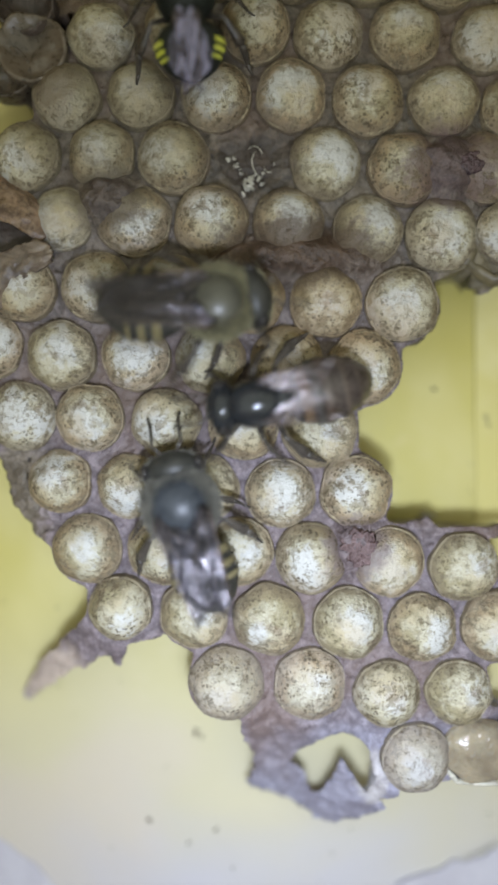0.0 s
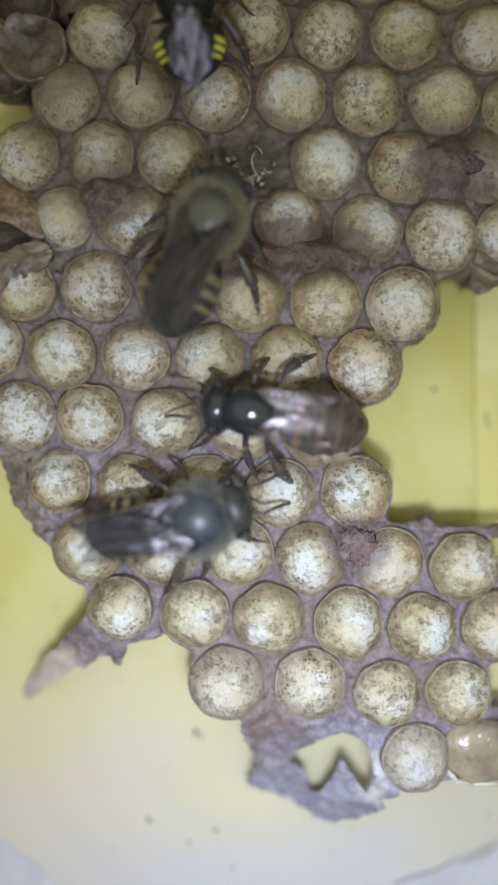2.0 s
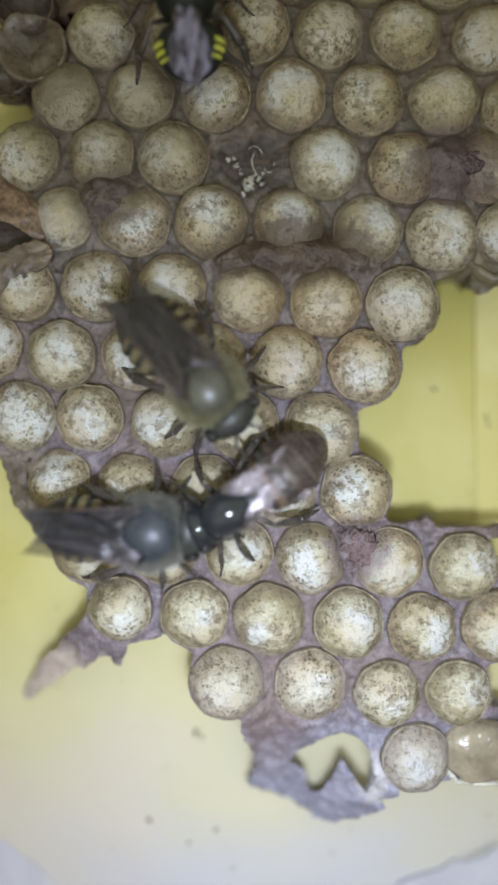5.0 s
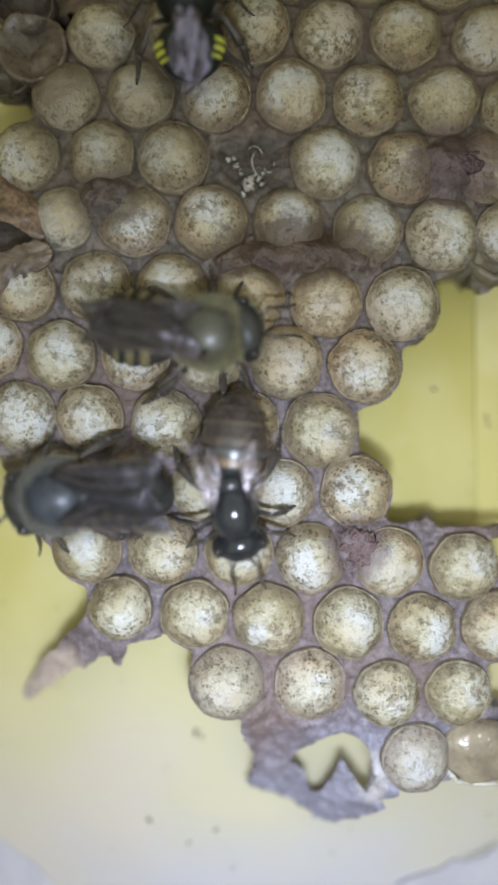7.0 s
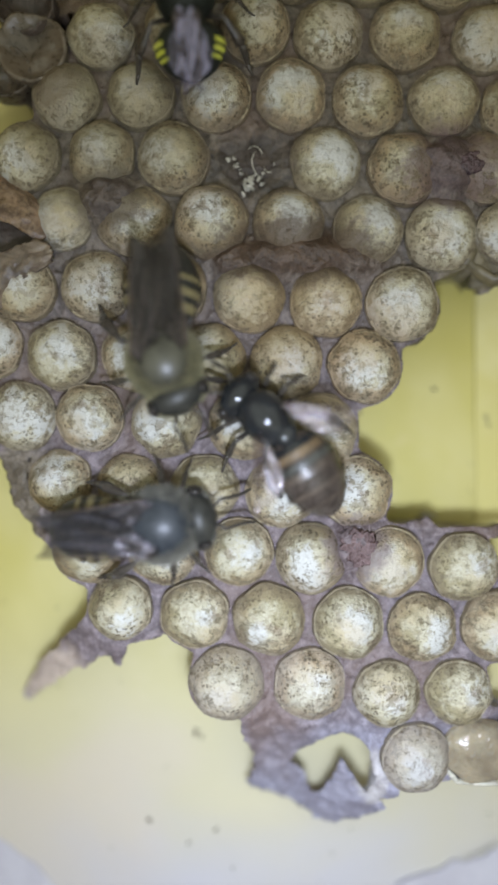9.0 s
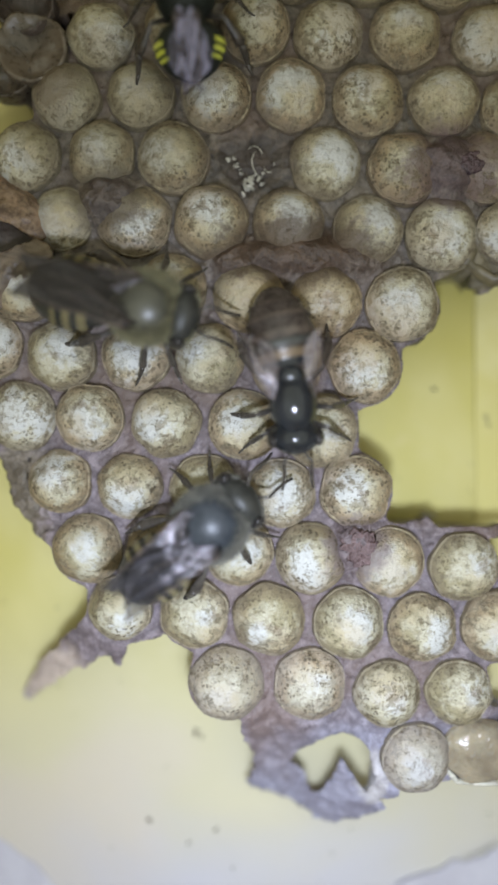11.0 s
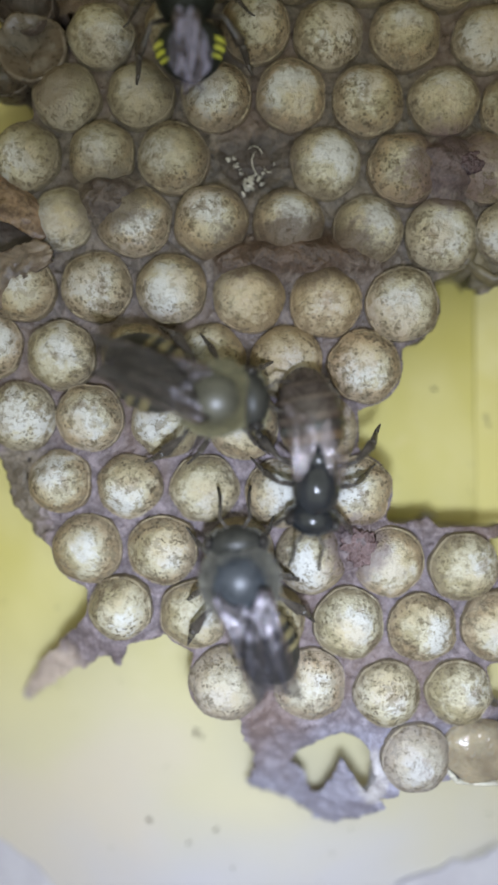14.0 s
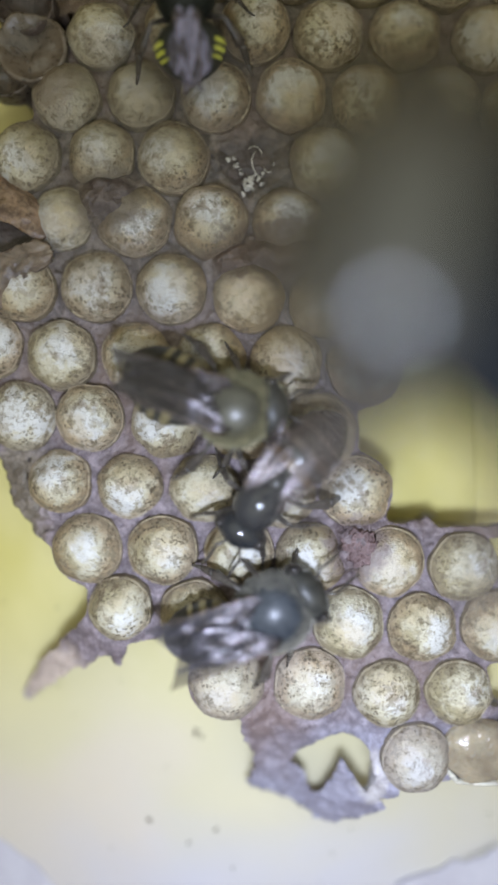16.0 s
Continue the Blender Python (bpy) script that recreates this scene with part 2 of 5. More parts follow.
def wing_material(name="wing_membrane", dark=(0.02, 0.017, 0.018), light=(0.065, 0.06, 0.082), cover=0.26, shine=0.55, stretch=0.15, ior=1.55, relief=0.00012, streak=0.35):
    """Thin smoky membrane, pleated along its length, that lets the body show through and glints, partly by painted pale
    streaks.
    """
    n = Nodes(name)
    coord, place, chance = n.where()
    pleat = n.tree.nodes.new("ShaderNodeVectorMath")
    pleat.operation = "MULTIPLY"
    n.link(place, pleat.inputs[0])
    pleat.inputs[1].default_value = (stretch, 1.0, 1.0)
    ripple = n.noise(pleat.outputs[0], 1900, 4.0, 0.6, 0.8)
    # The light tone along the pleats paints part of the glints.
    n.put(n.mix(n.band(ripple, 0.4, 0.65), dark, light), n.bsdf.inputs["Base Color"])
    n.bsdf.inputs["Roughness"].default_value = 0.17
    n.bsdf.inputs["IOR"].default_value = ior
    n.bsdf.inputs["Specular IOR Level"].default_value = shine
    n.bsdf.inputs["Specular Tint"].default_value = (1.0, 0.93, 0.98, 1)
    n.relief(ripple, relief)
    clear = n.add("ShaderNodeBsdfTransparent")
    clear.inputs["Color"].default_value = (0.88, 0.85, 0.84, 1)
    blend = n.tree.nodes.new("ShaderNodeMixShader")
    n.put(n.math("ADD", n.math("MULTIPLY", n.band(ripple, 0.38, 0.6), streak), cover), blend.inputs[0])
    n.link(clear.outputs[0], blend.inputs[1])
    n.link(n.bsdf.outputs[0], blend.inputs[2])
    n.link(blend.outputs[0], n.tree.nodes["Material Output"].inputs["Surface"])
    return n.mat


def honey_material():
    n = Nodes("clear_brood_food")
    coord, place, chance = n.where()
    cloud = n.noise(place, 500, 4.0)
    n.put(n.mix(n.band(cloud, 0.35, 0.65), (0.18, 0.15, 0.105), (0.29, 0.25, 0.175)), n.bsdf.inputs["Base Color"])
    n.bsdf.inputs["Roughness"].default_value = 0.12
    n.bsdf.inputs["Subsurface Weight"].default_value = 0.4
    n.bsdf.inputs["Subsurface Radius"].default_value = (0.0008, 0.0005, 0.0003)
    n.relief(n.noise(place, 1100, 4.0), 0.0002)
    return n.mat


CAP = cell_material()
CERUMEN = cerumen_material()
RESIN = surface("dark_resin", (0.04, 0.025, 0.029), (0.10, 0.062, 0.07), 1400, 0.22, 0.0004, coat=0.3)
MAROON = surface("reddish_purple_resin", (0.085, 0.053, 0.052), (0.19, 0.13, 0.128), 1300, 0.4, 0.0004)
FOLD = surface("olive_tan_wax_fold", (0.16, 0.122, 0.09), (0.38, 0.305, 0.225), 400, 0.34, 0.00016, subsurface=0.2)
FLAP = surface("rust_wax_flap", (0.16, 0.105, 0.068), (0.44, 0.315, 0.20), 700, 0.32, 0.00012, subsurface=0.3)
TORN = surface("olive_tan_wax", (0.05, 0.04, 0.029), (0.122, 0.099, 0.071), 500, 0.3, 0.00012)
BROWN = surface("olive_brown_cerumen", (0.07, 0.058, 0.034), (0.145, 0.122, 0.07), 420, 0.5, 0.00010)
SCRAP = surface("pale_scrap", (0.26, 0.25, 0.20), (0.62, 0.60, 0.52), 1800, 0.35, 0.00008)
# Dark cell wall colour, used as painted shade in the torn fold too.
PIT = surface("dark_wall_and_fold_shade", (0.042, 0.033, 0.027), (0.09, 0.07, 0.057), 900, 0.5, 0.0003)
HONEY = honey_material()
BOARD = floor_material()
STRIP = surface("pale_yellow_strip", (0.50, 0.45, 0.16), (0.55, 0.505, 0.23), 120, 0.4, 0.00004)
GREY = surface("blue_grey_sheet", (0.36, 0.35, 0.385), (0.42, 0.415, 0.45), 260, 0.35, 0.00006)
WOOD = surface("hive_box_wood", (0.30, 0.20, 0.11), (0.42, 0.30, 0.17), 60, 0.6, 0.0001)
SPECK = surface("dark_crumb", (0.09, 0.075, 0.045), (0.17, 0.145, 0.095), 900, 0.6)
BLACK = surface("glossy_black_chitin", (0.013, 0.015, 0.017), (0.026, 0.029, 0.032), 900, 0.13, 0.00001, spec=0.5)
OLIVE = surface("olive_black_chitin", (0.0416, 0.0403, 0.0299), (0.078, 0.0754, 0.0546), 900, 0.36, 0.00002, spec=0.4)
SLATE = surface("slate_black_chitin", (0.022, 0.027, 0.033), (0.047, 0.054, 0.062), 900, 0.36, 0.00003, spec=0.32)
DUSK = surface("dusky_face_chitin", (0.02, 0.021, 0.019), (0.042, 0.042, 0.036), 1500, 0.42, 0.00004, spec=0.35)
MATT = surface("matt_black_chitin", (0.010, 0.013, 0.012), (0.024, 0.028, 0.025), 900, 0.5, 0.00003, spec=0.15)
# Base colour raised above the body's to paint a blurred torch glint.
GLINT = surface("painted_glint_chitin", (0.038, 0.038, 0.034), (0.06, 0.06, 0.054), 900, 0.2, 0.00001, coat=0.35, spec=0.7)
PITCH = surface("pitch_black_chitin", (0.006, 0.008, 0.01), (0.013, 0.016, 0.02), 900, 0.5, 0.00003, spec=0.12)
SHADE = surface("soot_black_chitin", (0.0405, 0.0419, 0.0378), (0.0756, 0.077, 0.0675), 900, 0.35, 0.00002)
UMBER = surface("umber_chitin", (0.036, 0.029, 0.025), (0.078, 0.063, 0.053), 900, 0.28, 0.00002)
AMBER = surface("amber_band", (0.10, 0.071, 0.042), (0.175, 0.124, 0.072), 1500, 0.35, 0.00002)
TAN = surface("tan_band", (0.052, 0.041, 0.033), (0.105, 0.082, 0.064), 1500, 0.35, 0.00002)
YELLOW = surface("yellow_band", (0.125, 0.108, 0.055), (0.215, 0.185, 0.095), 1500, 0.35, 0.00002)
LEMON = surface("lemon_spot", (0.52, 0.55, 0.06), (0.66, 0.69, 0.13), 1500, 0.35, 0.00002)
FUZZ_GOLD = surface("golden_hair", (0.15, 0.14, 0.08), (0.28, 0.258, 0.15), 2000, 0.5)
FUZZ_GREY = surface("grey_hair", (0.109, 0.106, 0.09), (0.21, 0.203, 0.169), 2000, 0.5)
LEG = surface("dark_leg", (0.0335, 0.0295, 0.0256), (0.0738, 0.0649, 0.0551), 1800, 0.3, 0.00002)
EYE = surface("compound_eye", (0.015, 0.014, 0.014), (0.035, 0.032, 0.03), 5000, 0.22, 0.00002)
WING = wing_material("slate_wing_membrane", (0.03, 0.031, 0.034), (0.066, 0.065, 0.078), 0.52, 0.5)
SMOKE = wing_material("dark_smoky_membrane", (0.026, 0.024, 0.019), (0.062, 0.057, 0.051), 0.55, 0.4, 0.12, 1.6, 0.0002)
# Silver streaks and lilac base colour below paint glints and sheen.
CLEAR = wing_material("clear_membrane_painted_glints", (0.07, 0.055, 0.055), (0.44, 0.4, 0.42), 0.02, 0.95, 0.16, 2.0, 0.00028, 0.5)
LILAC = wing_material("painted_lilac_sheen_membrane", (0.09, 0.09, 0.14), (0.48, 0.47, 0.68), 0.36, 0.9, 0.3, 1.55, 0.0002, 0.5)
VEIN = surface("wing_vein", (0.08, 0.06, 0.05), (0.16, 0.12, 0.10), 1500, 0.3)


# ---- mesh helpers ----
def part(name, bm, material, parent=None, label="", at=None, smooth=True):
    """Link a bmesh as one mesh object, under a thing or a part if given."""
    mesh = bpy.data.meshes.new(name)
    bm.to_mesh(mesh)
    bm.free()
    mesh.materials.append(material)
    if smooth:
        mesh.polygons.foreach_set("use_smooth", [True] * len(mesh.polygons))
    ob = new(name, mesh)
    ob.parent = parent
    if at is not None:
        ob.matrix_basis = at
    return tagged(ob, label)


def ball(size, centre=(0, 0, 0), seg=24, rings=16, warp=None, bm=None):
    """An ellipsoid with half-axes size; warp(v) may bend its unit sphere first."""
    bm = bm or bmesh.new()
    made = bmesh.ops.create_uvsphere(bm, u_segments=seg, v_segments=rings, radius=1.0)["verts"]
    for v in made:
        p = warp(v.co.copy()) if warp else v.co
        v.co = Vector((p.x * size[0] + centre[0], p.y * size[1] + centre[1], p.z * size[2] + centre[2])) * MM
    return bm


def tube(points, radii, sides=7, bm=None, flat=1.0):
    """A tapered tube along points, in millimetres, with closed ends."""
    bm = bm or bmesh.new()
    points = [Vector(p) for p in points]
    rings = []
    for i, p in enumerate(points):
        way = (points[min(i + 1, len(points) - 1)] - points[max(i - 1, 0)]).normalized()
        side = way.cross(Vector((0.13, 0.21, 0.97))).normalized()
        up = side.cross(way)
        rings.append([bm.verts.new((p + (side * math.cos(a) + up * math.sin(a) * flat) * radii[i]) * MM)
                      for a in (math.tau * k / sides for k in range(sides))])
    for a, b in zip(rings, rings[1:]):
        for k in range(sides):
            bm.faces.new((a[k], a[(k + 1) % sides], b[(k + 1) % sides], b[k]))
    bm.faces.new(rings[0][::-1])
    bm.faces.new(rings[-1])
    return bm


def lump(size, centre, seed, rough=0.25, seg=28, rings=18, freq=2.0, press=1.0):
    """A rounded, uneven clod; press below 1 flattens its top."""
    shift = Vector((seed * 3.7, seed * 1.3, 0))

    def warp(p):
        if p.z > press:
            p.z = press + (p.z - press) * 0.3
        return p * (1 + rough * noise.noise(p * freq + shift) + rough * 0.5 * noise.noise(p * freq * 2.7 + shift))
    return ball(size, centre, seg, rings, warp)


def sheet(outline, low, high, seed=0, rough=0.0, cuts=3):
    """A slab over an outline in millimetres, its edge frayed by cutting and shifting."""
    bm = bmesh.new()
    pts = [Vector((x, y, 0)) for x, y in outline]
    for _ in range(cuts):
        finer = []
        for i, p in enumerate(pts):
            q = pts[(i + 1) % len(pts)]
            m = (p + q) / 2
            d = (q - p).length
            m += Vector((noise.noise(m * 1.7 + Vector((seed, 0, 0))), noise.noise(m * 1.7 + Vector((0, seed, 5))), 0)) * d * rough
            finer += [p, m]
        pts = finer
    top = [bm.verts.new((p.x * MM, p.y * MM, high * MM)) for p in pts]
    bottom = [bm.verts.new((p.x * MM, p.y * MM, low * MM)) for p in pts]
    bm.faces.new(top)
    bm.faces.new(bottom[::-1])
    for i in range(len(pts)):
        j = (i + 1) % len(pts)
        bm.faces.new((bottom[i], bottom[j], top[j], top[i]))
    bmesh.ops.recalc_face_normals(bm, faces=bm.faces)
    return bm


def thing(name, label, category, group="", at=None):
    root = new(name)
    root.empty_display_size = 0.002
    if at is not None:
        root.matrix_basis = at
    return tagged(root, label, category, group)


# ---- the box: floor and walls ----
FLOOR = -4.5


def build_floor():
    bm = bmesh.new()
    bmesh.ops.create_grid(bm, x_segments=90, y_segments=90, size=0.06)
    for v in bm.verts:
        q = v.co * 90
        v.co.z = (FLOOR + 0.12 * noise.noise(q) + 0.05 * noise.noise(q * 3.1)) * MM
    tagged(part("floor", bm, BOARD), "smooth yellow waxed board, glare painted milky towards one side", "floor", kind="structure")
    # Added paler slab stands in for a reflection on the glossy board.
    bm = sheet([(13.36, 13.46), (17.3, 13.46), (17.3, -7.53), (13.23, -7.53), (13.33, 2.8)],
               FLOOR - 0.4, FLOOR + 0.17, 3, 0.02)
    tagged(part("floor_strip", bm, STRIP, smooth=False), "paler yellow slab standing in for a reflection on the board", "floor", kind="structure")
    bm = sheet([(8.63, -26.06), (10.96, -25.13), (11.96, -24.59), (13.63, -24.33), (14.96, -23.73),
                (18.29, -22.86), (18.29, -33.86), (6.63, -33.86)], FLOOR - 0.4, FLOOR + 0.3, 5, 0.22, 4)
    tagged(part("torn_sheet", bm, GREY, smooth=False), "blue-grey sheet with a torn edge lying on the board", "sheet")
    bm = sheet([(-18.69, -21.86), (-14.7, -23.39), (-12.7, -24.79), (-11.03, -26.86), (-11.03, -33.86), (-18.69, -33.86)],
               FLOOR - 0.4, FLOOR + 0.08, 8, 0.1, 4)
    tagged(part("grey_sheet", bm, GREY, smooth=False), "lilac-grey smooth sheet lying on the board", "sheet")
    for name, x, y, sx, sy in (("wall_north", 0, 61, 64, 2), ("wall_south", 0, -61, 64, 2), ("wall_east", 61, 0, 2, 59), ("wall_west", -61, 0, 2, 59)):
        bm = bmesh.new()
        bmesh.ops.create_cube(bm, size=2.0)
        for v in bm.verts:
            v.co = Vector((x + v.co.x * sx, y + v.co.y * sy, 22 + v.co.z * 32)) * MM
        tagged(part(name, bm, WOOD, smooth=False), "plain wooden wall of the hive box", "wall", kind="structure")
    rng = random.Random(4)
    for x, y, r in ((-3.13, -17.06, 0.34), (-2.77, -17.33, 0.25), (-5.87, -22.19, 0.25), (-3.53, -23.53, 0.2), (-1.93, -22.79, 0.22),
                    (13.96, 1.47, 0.26), (14.06, 1.07, 0.2), (12.96, -2.87, 0.16), (13.06, -1.27, 0.13), (10.9, 3.13, 0.2),
                    (-11.3, -9.7, 0.18), (-11.2, -14.26, 0.14), (-7.56, -14.06, 0.12), (-0.97, -25.06, 0.14), (4.9, -24.19, 0.14),
                    (14.1, -21.86, 0.14), (6.03, -22.73, 0.12), (-14.36, -9.36, 0.14)):
        r *= 0.6 if r > 0.19 else 0.45
        bm = lump((r, r * rng.uniform(0.3, 0.7), 0.08), (0, 0, 0), rng.random() * 9, 1.2, 14, 9)
        tagged(part("crumb", bm, SPECK, at=pose(x * MM, y * MM, (FLOOR + 0.16) * MM, 0, 0, rng.uniform(0, 180))),
               "tiny dark crumb on the yellow board", "crumb", "crumbs on the board")
    for x, y, r in ((12.74, -24.26, 0.1), (13.07, -24.17, 0.16), (13.47, -24.03, 0.13), (13.7, -23.93, 0.2), (14.06, -23.77, 0.14), (14.32, -23.61, 0.18),
                    (10.13, -4.37, 0.12), (10.36, -4.13, 0.16), (10.56, -4.33, 0.2), (10.83, -4.23, 0.14), (11.06, -4.47, 0.1)):
        bm = lump((r, r * rng.uniform(0.4, 0.8), 0.09), (0, 0, 0), rng.random() * 9, 1.0, 14, 9)
        tagged(part("crumb", bm, SCRAP, smooth=False, at=pose(x * MM, y * MM, (FLOOR + (0.36 if y < -15 else 0.16)) * MM, 0, 0, rng.uniform(0, 180))),
               "tiny white wax crumb on the board", "crumb", "white crumbs on the board")


build_floor()

# ---- the brood comb ----
comb = thing("brood_comb", "flat comb of round tan brood cells joined by purple-brown cerumen", "brood comb")
spots = []


def brood_cell(x, y, r, k):
    """One capped cell: a low dome with a thin lip on a tapering tube."""
    rng = random.Random(k * 17 + 5)
    profile = [(f, 1.15 * (1 - f ** 2.5)) for f in (0.0, 0.12, 0.24, 0.36, 0.48, 0.59, 0.69, 0.78, 0.855, 0.905, 0.935)]
    lip = rng.random() ** 0.9
    profile += [(f, 1.15 * (1 - f ** 2.5) * (1 - lip) + z * lip) for f, z in ((0.95, 0.07), (0.966, 0.14), (0.984, 0.12))] + [(1.0, -0.06), (1.005, -0.3), (0.99, -0.9), (0.95, -2.6), (0.9, -5.0)]
    sides = 40
    bm = bmesh.new()
    shift = Vector((k * 2.3, k * 1.1, 0))
    high, phase, six = rng.uniform(0.82, 1.08), rng.uniform(0, 6.28), rng.uniform(0.004, 0.022)
    rings = []
    for f, z in profile:
        ring = []
        for s in range(1 if f == 0 else sides):
            a = math.tau * s / sides
            p = Vector((math.cos(a), math.sin(a), 0)) * f
            bulge = 1 + six * math.cos(6 * a + phase) * f + 0.075 * noise.noise(Vector((math.cos(a), math.sin(a), 0)) * 1.5 + shift) + 0.018 * noise.noise(Vector((math.cos(a), math.sin(a), 0)) * 6 + shift)
            dent = 0.13 * noise.noise(p * 1.6 + shift) + 0.07 * noise.noise(p * 4.2 + shift) + 0.03 * noise.noise(p * 11 + shift)
            ring.append(bm.verts.new((p.x * r * bulge * MM, p.y * r * bulge * MM, (z * high + dent * (1 if f < 0.98 else 0.2)) * MM)))
        rings.append(ring)
    for a, b in zip(rings, rings[1:]):
        for s in range(sides):
            t = (s + 1) % sides
            if len(a) == 1:
                bm.faces.new((a[0], b[s], b[t]))
            else:
                bm.faces.new((a[s], b[s], b[t], a[t]))
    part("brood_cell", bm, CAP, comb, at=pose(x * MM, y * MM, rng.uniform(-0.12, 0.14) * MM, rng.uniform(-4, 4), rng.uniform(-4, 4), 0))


def cell_row(row):
    for x, y, r in row:
        spots.append((x, y, r))
        brood_cell(x, y, r, len(spots))


cell_row([(-7.81, 21.45, 1.78), (-3.65, 21.96, 1.78), (0.33, 21.75, 1.84), (4.19, 21.51, 1.87), (8.23, 21.45, 1.9), (12.51, 21.27, 1.84)])
cell_row([(-9.6, 18.18, 1.78), (-5.67, 18.3, 1.81), (-1.75, 18.18, 1.9), (2.23, 18.24, 1.9), (6.27, 18, 1.93), (10.25, 17.95, 1.87), (13.99, 17.65, 1.78)])
cell_row([(-11.77, 15.06, 1.84), (-7.75, 15.12, 1.78), (-3.95, 14.97, 1.93), (4.04, 14.68, 1.93), (8.14, 14.38, 1.93), (12.39, 14.38, 1.84)])
cell_row([(-9.77, 11.77, 1.66), (-6.03, 11.65, 1.96), (-1.96, 11.56, 1.96), (2.11, 11.56, 1.9), (6.21, 11.11, 1.87), (10.16, 10.96, 1.96), (13.58, 11.05, 1.66)])
cell_row([(-15.18, 11.41, 1.78), (-11.85, 8.08, 1.72), (-7.99, 8.2, 1.87), (-4.04, 8.05, 1.87), (-0.03, 7.64, 1.9), (4.04, 7.4, 1.93), (8.05, 7.25, 1.96)])
cell_row([(-13.64, 5.11, 1.78), (-9.83, 4.58, 1.84), (-5.97, 4.52, 1.84), (-2.02, 4.43, 1.84), (1.96, 4.22, 1.93), (6.09, 3.98, 1.96)])
cell_row([(-11.97, 1.37, 1.87), (-8.35, 1.31, 1.81), (-4.34, 1.01, 1.84), (-0.27, 0.95, 1.9), (3.71, 0.62, 2.02)])
cell_row([(-9.98, -2.05, 1.69), (-6.27, -2.32, 1.72), (-2.35, -2.41, 1.84), (1.63, -2.64, 1.87), (5.62, -2.56, 1.9)])
cell_row([(-8.5, -5.59, 1.87), (-4.55, -5.67, 1.87), (-0.51, -5.73, 1.84), (3.24, -6.06, 1.9), (7.34, -6.27, 1.87), (11.32, -6.54, 1.84)])
cell_row([(-6.77, -8.68, 1.72), (-2.85, -9.03, 1.84), (1.07, -9.3, 1.93), (5.23, -9.45, 1.9), (9.12, -9.75, 1.84), (13.04, -9.69, 1.9)])
cell_row([(-1.16, -12.66, 1.99), (3.21, -12.75, 1.93), (7.31, -13.25, 1.81), (11.02, -13.19, 1.75)])
cell_row([(8.82, -16.61, 1.84)])
cell_row([(6.21, 24.84, 1.84), (10.37, 24.63, 1.84), (2.2, 25.02, 1.84), (-1.66, 25.14, 1.84), (-5.82, 24.93, 1.78), (14.53, 24.18, 1.84)])

